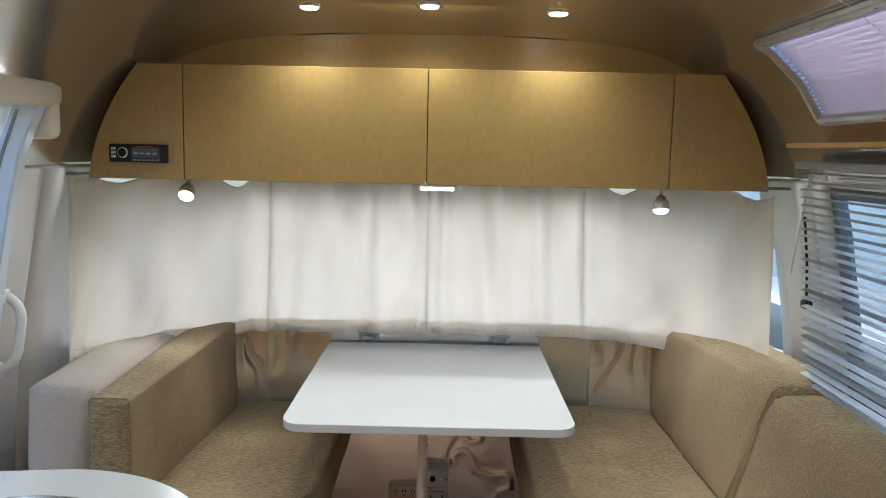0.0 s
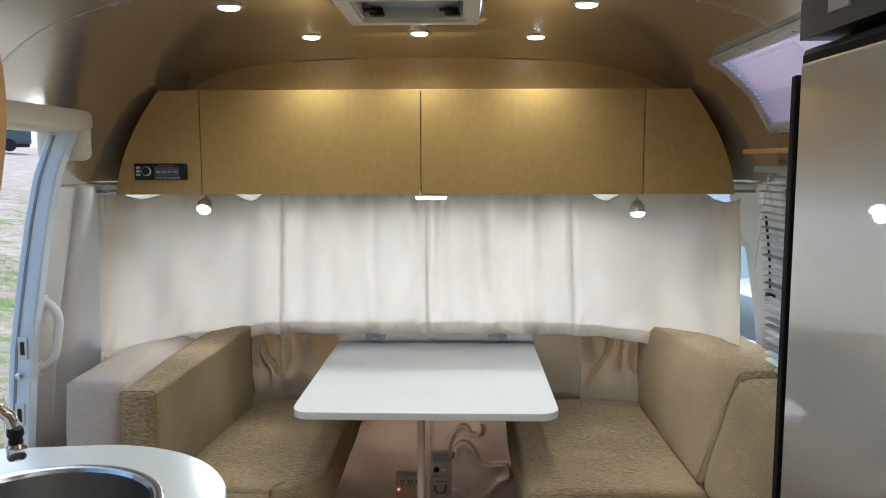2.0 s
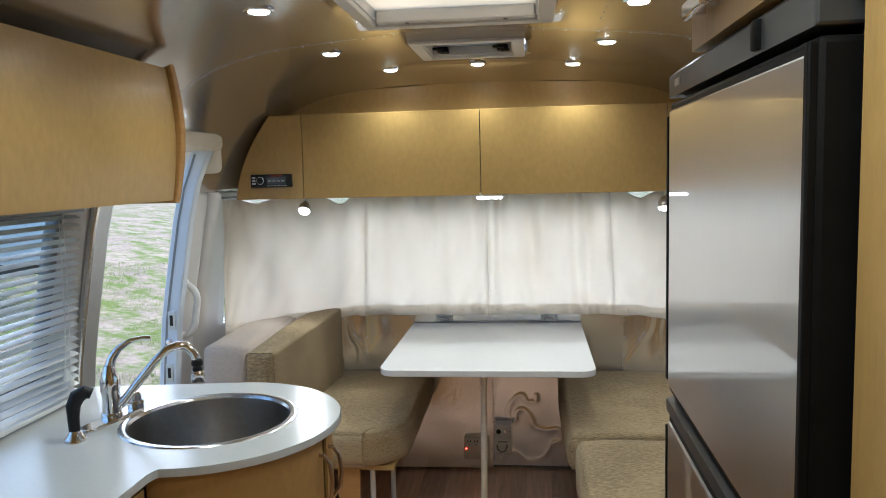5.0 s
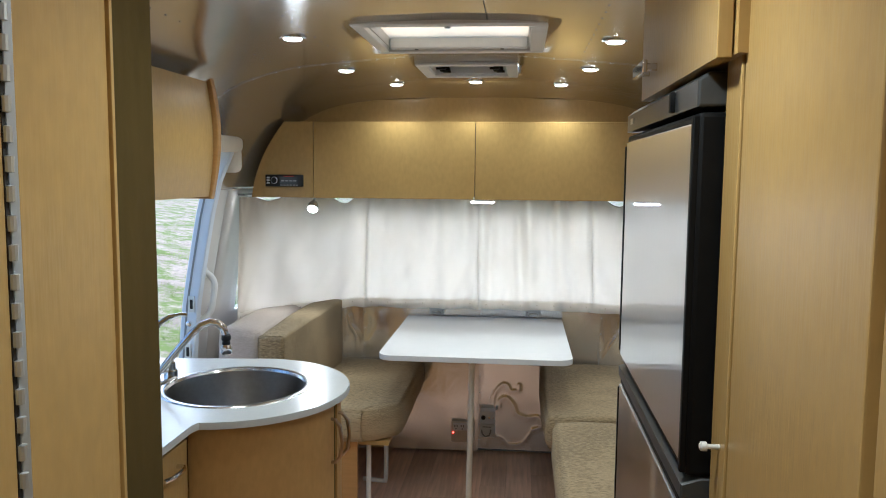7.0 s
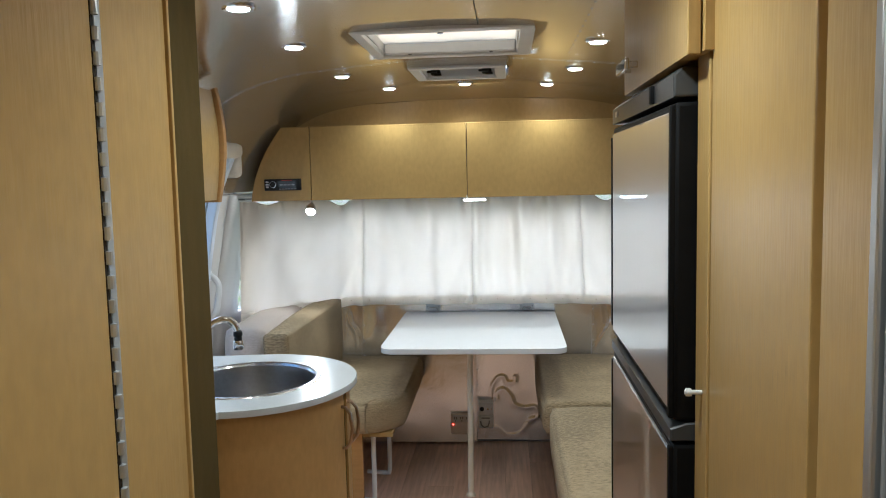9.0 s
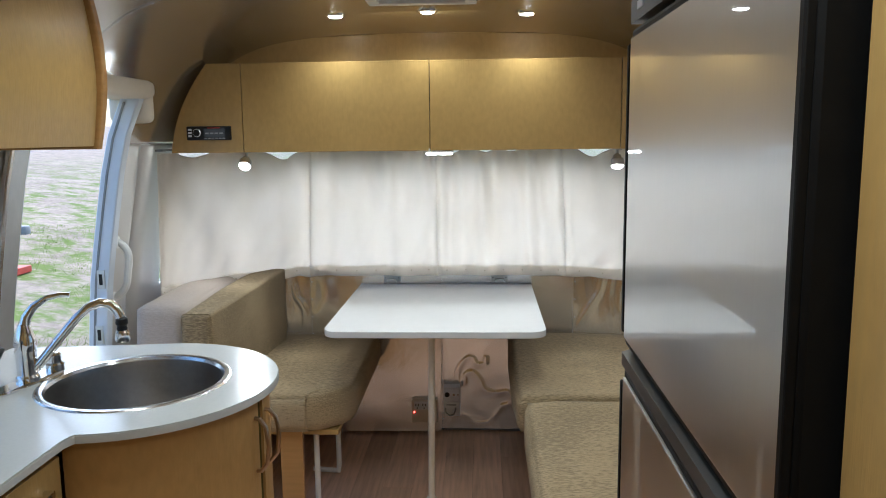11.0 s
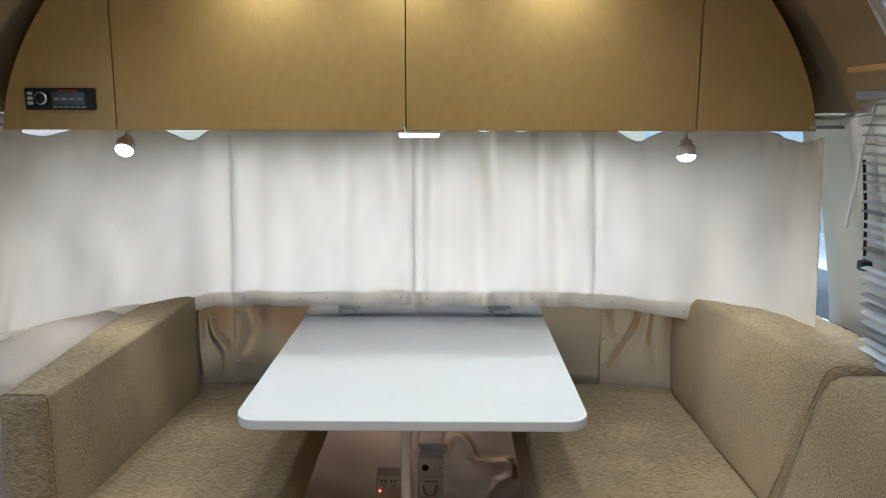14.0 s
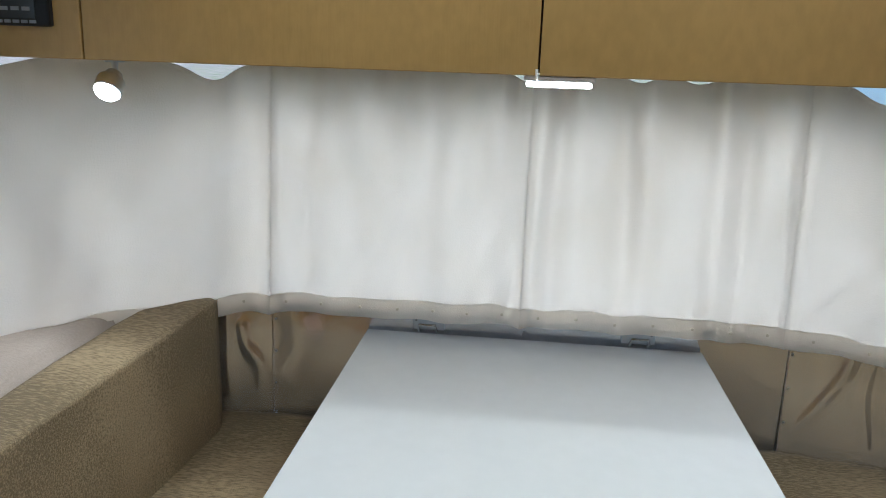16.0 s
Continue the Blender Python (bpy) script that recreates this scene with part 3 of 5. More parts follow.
def curtain(u0, u1, sags, seed, hang, slack):
    """One cloth panel between two seams. hang: how many upright folds it has and how deep; slack: how deep its slanting wrinkles are."""
    count, deep = hang
    def surf(u, f, off=0.0):
        p = plan_at(u)
        q = (plan_at(min(u + 0.05, 11.99)) - plan_at(max(u - 0.05, 0))).normalized()
        n = Vector((q.y, -q.x))
        s = (u - u0) / (u1 - u0)
        top = 1.392 - sum(d * math.exp(-((p.x - c) / w) ** 2) for c, d, w in sags)
        bot = 0.802 + 0.002 * math.sin(u * 9) + 0.003 * noise.noise(Vector((u * 3, seed, 0)))
        z = bot + (top - bot) * f
        edge = min(s, 1 - s)
        drift = noise.noise(Vector((s * 3.1, z * 1.3, seed)))
        upright = deep * (math.sin(s * count * math.tau + seed + 1.5 * drift) + 0.5 * math.sin(s * count * 1.7 * math.tau + 2 * seed + drift)) * (0.35 + 0.65 * f) * (0.6 + 0.8 * abs(noise.noise(Vector((s * 4, 0, seed + 9)))))
        pucker = 0.006 * math.sin(s * 62 + 3 * drift) * math.exp(-((1 - f) / 0.10) ** 2)
        slant = slack * (noise.noise(Vector((s * 5 + z * 3.5, z * 1.2 - s, seed + 5))) + 0.5 * noise.noise(Vector((s * 11 - z * 9, z * 4 + s * 3, seed + 2))) * (1 - f))
        tug = 0.012 * math.exp(-(edge / 0.08) ** 2 - (f / 0.16) ** 2) * noise.noise(Vector((s * 30, z * 40, seed)))
        seam = (0.012 if 0.06 < p.x + 1.1 < 2.0 else 0.004) * math.exp(-(edge / 0.016) ** 2)
        side = abs(p.x - CX)
        w = p + n * ((upright + slant + pucker + tug) * min(1.0, edge / 0.05) + seam + off)
        x = w.x + math.copysign(0.05 * (1 - f) * max(0, side - 0.65), p.x - CX) - 0.050 * f * (p.x - CX) * min(1, 0.9 / max(side, 0.3)) * (1 if side < 0.75 else max(0, 1 - (side - 0.75) / 0.25))
        return Vector((x, w.y - 0.045 * f * max(0, min(1, (w.y - 2.4) / 0.4)), z))
    t = thing("curtain", tuple(surf((u0 + u1) / 2, 0)), "cream cloth curtain panel snapped over the wraparound window", "curtain", "curtain panels round the end window")
    def sheet(f0, f1, off, nu=80, nf=44):
        bm = bmesh.new()
        g = [[bm.verts.new(surf(u0 + (u1 - u0) * i / nu, f0 + (f1 - f0) * j / nf, off)) for j in range(nf + 1)] for i in range(nu + 1)]
        for i in range(nu):
            for j in range(nf):
                bm.faces.new((g[i][j], g[i + 1][j], g[i + 1][j + 1], g[i][j + 1]))
        bmesh.ops.solidify(bm, geom=bm.faces[:], thickness=0.0015)
        return bm
    part("cloth", sheet(0, 1, 0), CURT, t, "", 180)
    part("hem", sheet(-0.004, 0.080, 0.003, 80, 4), HEM, t, "doubled hem along the lower edge", 60)
    part("seam", sheet(0.0785, 0.0802, 0.0045, 80, 1), THREAD, t, "stitched line")
    for k in range(7):
        c = surf(u0 + (u1 - u0) * (k + 0.5) / 7, 0.042, 0.006)
        part("snap", moved(lathe([(0.0038, 0), (0.003, 0.0015), (0.001, 0.002)], (0, 0, 0), 10), Matrix.Translation(c) @ Matrix.Rotation(radians(90), 4, "X")), IVORY, t)
    return t

curtain(0, 4, ((-1.06, 0.02, 0.03), (-0.79, 0.040, 0.05)), 0.3, (3, 0.006), 0.018)
curtain(4, 6, ((-0.085, 0.02, 0.03),), 2.1, (4, 0.011), 0.018)
curtain(6, 8, ((-0.01, 0.026, 0.05), (0.17, 0.016, 0.04), (0.29, 0.014, 0.04)), 4.4, (4.5, 0.017), 0.014)
curtain(8, 12, ((0.665, 0.040, 0.05), (0.965, 0.028, 0.03)), 6.0, (3, 0.008), 0.018)
for s, nm in ((-1, "wall_left"), (1, "wall_right")):
    e = Vector((-1.15, 2.335)) if s < 0 else Vector((0.995, 2.335))
    tr = thing("curtain_track", (e.x, e.y, 1.40), "short grey curtain track bracket on the wall", "curtain track")
    part("bracket", bx(e.x - 0.05 if s < 0 else e.x - 0.03, e.x + 0.03 if s < 0 else e.x + 0.05, e.y - 0.005, e.y + 0.03, 1.399, 1.408, 0.002), GREYP, tr)
    part("rail", tube([(plan_at(u).x, plan_at(u).y + 0.01, 1.404) for u in ([k * 0.2 for k in range(30)] if s < 0 else [6 + k * 0.2 for k in range(30)])], 0.004, 6), GREYP, tr)

# front window: frame posts and panes behind the curtains
win_front = tagged(new("window_1"), "wraparound end window in a dark aluminium frame", "window", "", "structure")
for a in (8, 34, 146, 172):
    ang = radians(a)
    part("window_frame", tube([cap_point(width_at(z) + 0.036, z, ang) for z in (0.84, 1.0, 1.15, 1.3, 1.41)], 0.012, 8), GREYP, win_front)
for z in (0.835, 1.405):
    part("window_frame", tube([cap_point(width_at(z) + 0.036, z, radians(a)) for a in range(8, 173, 4)], 0.016, 8), GREYP, win_front)
for a0, a1 in ((8, 40), (40, 66), (66, 114), (114, 140), (140, 172)):
    bm = bmesh.new()
    g = [[bm.verts.new(cap_point(width_at(z) + 0.03, z, radians(a0 + (a1 - a0) * i / 8))) for z in (0.84, 1.05, 1.22, 1.40)] for i in range(9)]
    for i in range(8):
        for j in range(3):
            bm.faces.new((g[i][j], g[i + 1][j], g[i + 1][j + 1], g[i][j + 1]))
    pane = part("pane", bm, GLASS, win_front)
    pane.visible_shadow = False

# an unseen ledge, added behind the hem to stop light leaking onto the table
bm = bmesh.new()
prev = None
for k in range(49):
    p = plan_at(1 + 10 * k / 48)
    out = (p - Vector((CX, 1.7))).normalized()
    cur = [bm.verts.new((*(p + out * d), 0.829)) for d in (0.012, 0.125)]
    if prev:
        bm.faces.new((prev[0], prev[1], cur[1], cur[0]))
    prev = cur
bmesh.ops.solidify(bm, geom=bm.faces[:], thickness=0.006)
part("window_sill", bm, ALU_W, win_front, "unseen ledge added to block light leaking under the panes")

# ---- end wall: polished sheets with dents and creases ----
def end_y(x, z):
    w = width_at(max(0.0, z))
    return Y_CAP + cap_depth(w) * (1 - min(0.999, abs(x - CX) / w) ** POW) ** (1 / POW) - 0.065 * max(0, 0.8 - z)

def crease_depth(x, z, lines):
    """Height of the rounded ridges that run along some lines of (x, z) points."""
    best = 0.0
    for width, high, pts in lines:
        near = 9.0
        for (ax, az), (bx_, bz) in zip(pts, pts[1:]):
            ex, ez = bx_ - ax, bz - az
            k = max(0.0, min(1.0, ((x - ax) * ex + (z - az) * ez) / (ex * ex + ez * ez)))
            near = min(near, math.hypot(x - ax - k * ex, z - az - k * ez))
        best = max(best, high * math.exp(-(near / width) ** 2))
    return best

def bent(pts, n=5):
    """A smooth line through some points."""
    p = [Vector(q) for q in pts]
    out = []
    for i in range(len(p) - 1):
        a, b, c, d = p[max(i - 1, 0)], p[i], p[i + 1], p[min(i + 2, len(p) - 1)]
        for k in range(n):
            t = k / n
            out.append(tuple(0.5 * (2 * b + (c - a) * t + (2 * a - 5 * b + 4 * c - d) * t * t + (3 * b - a - 3 * c + d) * t ** 3)))
    return out + [tuple(p[-1])]

def wall_sheet(x0, x1, seed, dent, lines, ripple=0.0, step=0.007, fine=(), bow=0.0, upright=0.0):
    """One sheet; fine: the heights between which it is creased enough to need close rows."""
    xs = [x0 + (x1 - x0) * i / int((x1 - x0) / step) for i in range(int((x1 - x0) / step) + 1)]
    zs, z = [], 0.016
    while z < 0.82:
        zs.append(z)
        z += step if not fine or fine[0] < z < fine[1] else 0.008
    rows = []
    bm = bmesh.new()
    for x in xs:
        row = []
        for z in zs:
            h = dent * noise.noise(Vector((x * 3.2, z * 3.0, seed))) + 0.3 * dent * noise.noise(Vector((x * 8, z * 6, seed + 3)))
            if not fine or fine[0] < z < fine[1]:
                h += crease_depth(x, z, lines)
            h += ripple * math.sin((x + 0.10 * z + 0.05 * noise.noise(Vector((x * 2, z * 5, seed)))) * 75) * (0.4 + 0.6 * z)
            h -= bow * math.sin(math.pi * min(1, z / 0.8)) * math.sin(math.pi * (x - x0) / (x1 - x0))
            h -= upright * max(0, 0.8 - z)
            row.append(bm.verts.new((x, end_y(x, z) - 0.010 - h, z)))
        rows.append(row)
    for a, b in zip(rows, rows[1:]):
        for k in range(len(zs) - 1):
            bm.faces.new((a[k], b[k], b[k + 1], a[k + 1]))
    return part("sheet", bm, ALU_P, wall_front, "", 180)

SWIRLS = [(0.013, 0.0024, bent([(0.015, 0.235), (0.022, 0.31), (0.055, 0.365), (0.09, 0.372), (0.11, 0.34), (0.15, 0.345), (0.155, 0.372)])),
          (0.015, 0.0030, bent([(0.05, 0.245), (0.055, 0.285), (0.09, 0.30), (0.125, 0.26), (0.145, 0.215), (0.20, 0.195), (0.262, 0.200), (0.275, 0.15), (0.235, 0.13)])),
          (0.013, 0.0024, bent([(-0.02, 0.04), (0.005, 0.085), (0.06, 0.080), (0.10, 0.045), (0.17, 0.05), (0.22, 0.11)]))]
CORNER_L = [(0.016, 0.0040, bent([(-0.765, 0.74), (-0.755, 0.69), (-0.722, 0.64), (-0.715, 0.58), (-0.722, 0.50)])), (0.022, 0.005, bent([(-0.80, 0.79), (-0.80, 0.62), (-0.785, 0.5)]))]
CORNER_R = [(0.014, 0.0036, bent([(0.705, 0.785), (0.69, 0.72), (0.645, 0.64), (0.605, 0.57), (0.59, 0.50)])), (0.012, 0.003, bent([(0.745, 0.785), (0.735, 0.68), (0.75, 0.58), (0.755, 0.50)])), (0.010, 0.0026, bent([(0.80, 0.78), (0.79, 0.62), (0.80, 0.49)]))]
wall_sheet(-0.97, -0.688, 1.0, 0.008, CORNER_L, 0.0006, 0.004, (0.45, 0.80))
wall_sheet(-0.686, -0.063, 2.0, 0.005, [(0.045, 0.008, bent([(-0.625, 0.76), (-0.62, 0.69), (-0.65, 0.60)]))])
wall_sheet(-0.061, 0.570, 5.0, 0.006, SWIRLS, 0.0, 0.0036, (0.018, 0.40), 0.006, 0.055)
wall_sheet(0.572, 0.86, 4.0, 0.008, CORNER_R, 0.0008, 0.004, (0.45, 0.80))
for x in (-0.687, -0.062, 0.571):
    s = single("trim", prism([(end_y(x, z) - 0.0165, z) for z in (0.02, 0.42, 0.80)] + [(end_y(x, z) - 0.009, z) for z in (0.80, 0.42, 0.02)], "x", x - 0.0015, x + 0.0015), ALU_P, "riveted lap between polished aluminium sheets", "trim", "", "structure")
    for k in range(9):
        part("rivet", moved(lathe([(0.004, 0), (0.003, 0.0018), (0.001, 0.002)], (0, 0, 0), 8), Matrix.Translation((x + 0.007, end_y(x, 0.08 + 0.085 * k) - 0.011, 0.08 + 0.085 * k)) @ Matrix.Rotation(radians(90), 4, "X")), ALU_F, s)
single("baseboard", tube([cap_point(1.205, 0.018, radians(a)) for a in range(20, 161, 4)], 0.014, 6), GREYP, "thin grey edging where the end wall meets the floor", "baseboard", "", "structure")

def plate(x0, x1, z0, z1, label, nm="wall_outlet"):
    t = thing(nm, ((x0 + x1) / 2, 2.945, z0), label, "outlet")
    part("plate", bx(x0, x1, 2.944, 3.010, z0, z1, 0.003), WPLAST if nm == "wall_socket" else IVORY, t)
    return t
p1 = plate(-0.050, 0.030, 0.161, 0.231, "white wall plate with a round black socket", "wall_socket")
part("socket", moved(lathe([(0.012, 0), (0.012, 0.004), (0.008, 0.004), (0.007, 0.001)], (0, 0, 0), 20), Matrix.Translation((-0.032, 2.944, 0.197)) @ Matrix.Rotation(radians(90), 4, "X")), BLACK, p1)
part("jack", moved(lathe([(0.006, 0), (0.006, 0.004), (0.002, 0.005)], (0, 0, 0), 14), Matrix.Translation((0.000, 2.944, 0.197)) @ Matrix.Rotation(radians(90), 4, "X")), CHROME, p1)
part("jack", moved(lathe([(0.004, 0), (0.004, 0.003), (0.002, 0.004)], (0, 0, 0), 12), Matrix.Translation((0.020, 2.944, 0.197)) @ Matrix.Rotation(radians(90), 4, "X")), CHROME, p1)
p2 = plate(-0.050, 0.030, 0.088, 0.158, "white wall plate with a short hanging cable", "wall_socket")
part("cable", tube([(-0.040, 2.940, 0.130), (-0.036, 2.928, 0.112), (-0.020, 2.922, 0.100), (0.000, 2.925, 0.104), (0.008, 2.936, 0.122), (0.008, 2.944, 0.130)], 0.004, 8), GREYP, p2)
part("label_bar", bx(-0.035, 0.012, 2.942, 2.944, 0.143, 0.148), GREYP, p2)
p3 = plate(-0.205, -0.080, 0.055, 0.170, "beige power outlet strip with a red indicator light")
part("face", bx(-0.193, -0.092, 2.939, 2.945, 0.122, 0.162, 0.002), WPLAST, p3)
for k in range(3):
    for dx in (-0.006, 0.006):
        part("slot", bx(-0.178 + 0.034 * k + dx - 0.002, -0.178 + 0.034 * k + dx + 0.002, 2.9375, 2.9392, 0.140, 0.152), BLACK, p3)
    part("slot", bx(-0.181 + 0.034 * k, -0.175 + 0.034 * k, 2.9375, 2.9392, 0.128, 0.133), BLACK, p3)
part("indicator", moved(lathe([(0.004, 0), (0.003, 0.002)], (0, 0, 0), 12), Matrix.Translation((-0.193, 2.9435, 0.108)) @ Matrix.Rotation(radians(90), 4, "X")), RED, p3, "glowing red indicator")

for ob in (p1, p2, p3):
    ob.matrix_basis = Matrix.Translation((0, -0.043, 0.013)) @ ob.matrix_basis

# ---- table ----
table = thing("dinette_table", (-0.04, 2.25, 0), "white laminate fold-down dinette table on one slim pole", "table")
TX0, TX1, TY0, TY1 = -0.447, 0.374, 2.030, 2.945
poly = [(TX0, TY1), (TX0, TY0 + 0.06)] + [(p[0], p[1]) for p in arc((TX0 + 0.06, TY0 + 0.06), 0.06, 180, 270, 8, "xy")] + [(p[0], p[1]) for p in arc((TX1 - 0.06, TY0 + 0.06), 0.06, 270, 360, 8, "xy")] + [(TX1, TY1)]
part("tabletop", prism(poly, "z", 0.721, 0.746, 0.003, 2), WHITE, table)
part("hinge_rail", bx(TX0 + 0.02, TX1 - 0.02, 2.9455, 2.962, 0.696, 0.720, 0.002), ALU_F, table, "narrow aluminium hinge rail")
part("leg", tube([(-0.066, 2.235, 0.0), (-0.062, 2.240, 0.35), (-0.058, 2.245, 0.721)], 0.0135, 14), IVORY, table, "slim beige enamelled pole")
part("foot", lathe([(0.022, 0), (0.022, 0.008), (0.014, 0.02)], (-0.066, 2.235, 0), 18), IVORY, table)
part("collar", lathe([(0.03, -0.012), (0.03, 0), (0.02, 0)], (-0.058, 2.245, 0.721), 18), GREYP, table)
for x in (-0.293, 0.222):
    l = thing("table_latch", (x, 2.948, 0.752), "small steel hook latch on the wall above the table", "latch", "latches behind the table")
    part("plate", bx(x - 0.040, x + 0.040, 2.950, 2.985, 0.752, 0.790, 0.002), ALU_F, l)
    part("loop", tube([(x - 0.022, 2.942, 0.752), (x - 0.022, 2.928, 0.762), (x - 0.02, 2.922, 0.774), (x + 0.02, 2.922, 0.774), (x + 0.022, 2.928, 0.762), (x + 0.022, 2.942, 0.752)], 0.0035, 8), CHROME, l)
    for dx in (-0.031, 0.031):
        part("screw", moved(lathe([(0.004, 0), (0.002, 0.002)], (0, 0, 0), 8), Matrix.Translation((x + dx, 2.951, 0.776)) @ Matrix.Rotation(radians(90), 4, "X")), GREYP, l)

# ---- seating ----
def cap_in(w, margin=0.04):
    """Keep a point of a cushion inside the rounded end wall."""
    for _ in range(40):
        r = min(1.22, width_at(max(0.02, w.z))) - margin
        dx = abs(w.x - CX) / r
        dy = max(0, w.y - Y_CAP) / cap_depth(r)
        if dx ** POW + dy ** POW <= 1:
            return w
        w = Vector((CX + (w.x - CX) * 0.985, Y_CAP + (w.y - Y_CAP) * 0.985 if w.y > Y_CAP else w.y, w.z))
    return w

def rounded_end(w):
    """The seat's free corner beside the aisle is cut to a curve."""
    d = max(0.0, 2.16 - w.y)
    if w.x > -0.5:
        w = Vector((w.x - 0.9 * d * d / 0.16 * min(1, (w.x + 0.5) / 0.1), w.y, w.z))
    return cap_in(w)

def bolster(w):
    """The bolster stands slightly askew and widens towards the wall."""
    f, t = (w.y - 1.98) / 0.82, max(0, min(1, (w.z - 0.505) / 0.345))
    inner = -0.838 + 0.066 * f
    outer = -0.945 + 0.03 * f
    u = (w.x + 0.943) / 0.167
    return cap_in(Vector((outer + (inner - outer) * u, w.y, w.z - 0.03 * t * (1 - f))))

left_seat = single("seat_cushion", soft_box(-0.95, -0.352, 2.0, 2.93, 0.365, 0.512, 0.045, 0.01, 18, 0.005, 1, rounded_end), FABRIC, "tan woven seat cushion of the small dinette bench", "cushion", "dinette cushions", smooth=180)
left_arm = single("bolster_cushion", soft_box(-0.943, -0.776, 1.972, 2.80, 0.505, 0.850, 0.018, 0.006, 20, 0.005, 2, bolster), FABRIC, "tan woven upright bolster cushion on the dinette bench", "cushion", "dinette cushions", smooth=180)
def slope(w):
    return cap_in(Vector((w.x, w.y, w.z)), 0.05)
left_grey = single("side_cushion", soft_box(-1.150, -0.948, 2.03, 2.86, 0.02, 0.838, 0.05, 0.012, 16, 0.006, 3, slope), FABRIC_G, "pale greige cover over the box beside the bolster", "cushion", "", smooth=180)
def welt(owner, x0, x1, z0, z1, y, shape, r=0.02, material=FABRIC):
    """A stitched welt round one end of a cushion."""
    pts = []
    for cx, cz, a in ((x1 - r, z1 - r, 0), (x0 + r, z1 - r, 90), (x0 + r, z0 + r, 180), (x1 - r, z0 + r, 270)):
        pts += [(p[0], p[2]) for p in arc((cx, cz), r, a, a + 90, 4, "xz")]
    loop = []
    for i, p in enumerate(pts):
        q = pts[(i + 1) % len(pts)]
        n = max(1, int(math.dist(p, q) / 0.05))
        loop += [(p[0] + (q[0] - p[0]) * k / n, p[1] + (q[1] - p[1]) * k / n) for k in range(n)]
    part("welt", tube([shape(Vector((p[0], y, p[1]))) for p in loop], 0.0018, 6, True), material, owner, "stitched welt")

welt(left_arm, -0.9445, -0.7745, 0.503, 0.852, 1.985, bolster)
bench_l = thing("dinette_bench", (-0.6, 2.4, 0), "blond wood bench frame under the small dinette seat", "bench")
part("support_panel", bx(-0.62, -0.535, 2.04, 2.06, 0, 0.362, 0.002), WOOD_H, bench_l, "orange wooden support panel")
part("seat_board", bx(-0.94, -0.40, 2.05, 2.80, 0.345, 0.364), WOOD, bench_l)
part("leg", tube([(-0.50, 2.12, 0.345), (-0.50, 2.12, 0.05), (-0.505, 2.13, 0.018), (-0.53, 2.145, 0.012), (-0.60, 2.16, 0.012)], 0.011, 10), WPLAST, bench_l, "white bent tube leg")
part("leg", tube([(-0.48, 2.45, 0.345), (-0.48, 2.45, 0.05), (-0.485, 2.46, 0.018), (-0.51, 2.475, 0.012), (-0.60, 2.49, 0.012)], 0.011, 10), WPLAST, bench_l, "white bent tube leg")
part("back_panel", bx(-0.944, -0.926, 2.05, 2.70, 0.0, 0.345), WOOD, bench_l)

def right_in(w):
    return cap_in(w)
single("seat_cushion", soft_box(0.262, 0.93, 1.992, 2.93, 0.365, 0.516, 0.045, 0.01, 18, 0.005, 5, right_in), FABRIC, "tan woven seat cushion of the long bench beside the table", "cushion", "dinette cushions", smooth=180)
single("seat_cushion", soft_box(0.288, 1.06, 0.98, 1.984, 0.365, 0.512, 0.04, 0.01, 18, 0.005, 6), FABRIC, "tan woven seat cushion of the long bench by the refrigerator", "cushion", "dinette cushions", smooth=180)
def far_back(w):
    """The far back cushion leans back at its nearer end."""
    f, t = max(0, min(1, (w.y - 2.05) / 0.8)), max(0, min(1, (w.z - 0.515) / 0.357))
    return cap_in(Vector((w.x + t * (0.125 - 0.13 * f), w.y, w.z)))

rb_far = single("back_cushion", soft_box(0.785, 1.10, 2.035, 2.85, 0.515, 0.880, 0.032, 0.008, 16, 0.006, 7, far_back), FABRIC, "thick tan woven back cushion against the rounded wall", "cushion", "dinette cushions", smooth=180)
welt(rb_far, 0.783, 1.102, 0.513, 0.874, 2.052, far_back, 0.03)
def lean_back(w):
    return Vector((w.x + 0.29 * (w.z - 0.51), w.y, w.z))
rb_near = single("back_cushion", soft_box(0.787, 1.00, 1.02, 2.035, 0.512, 0.865, 0.045, 0.012, 16, 0.006, 8, lean_back), FABRIC, "tan woven back cushion leaning below the blind", "cushion", "dinette cushions", smooth=180)
welt(rb_near, 0.785, 1.002, 0.510, 0.867, 2.015, lean_back, 0.04)
bench_r = thing("long_bench", (0.7, 1.9, 0), "blond wood bench box under the long seat", "bench")
part("front_panel", bx(0.335, 0.353, 0.99, 2.75, 0, 0.345), WOOD, bench_r)
part("seat_board", bx(0.31, 1.05, 0.99, 2.62, 0.346, 0.364), WOOD, bench_r)
part("end_panel", bx(0.36, 1.12, 0.985, 1.0, 0, 0.345), WOOD, bench_r)

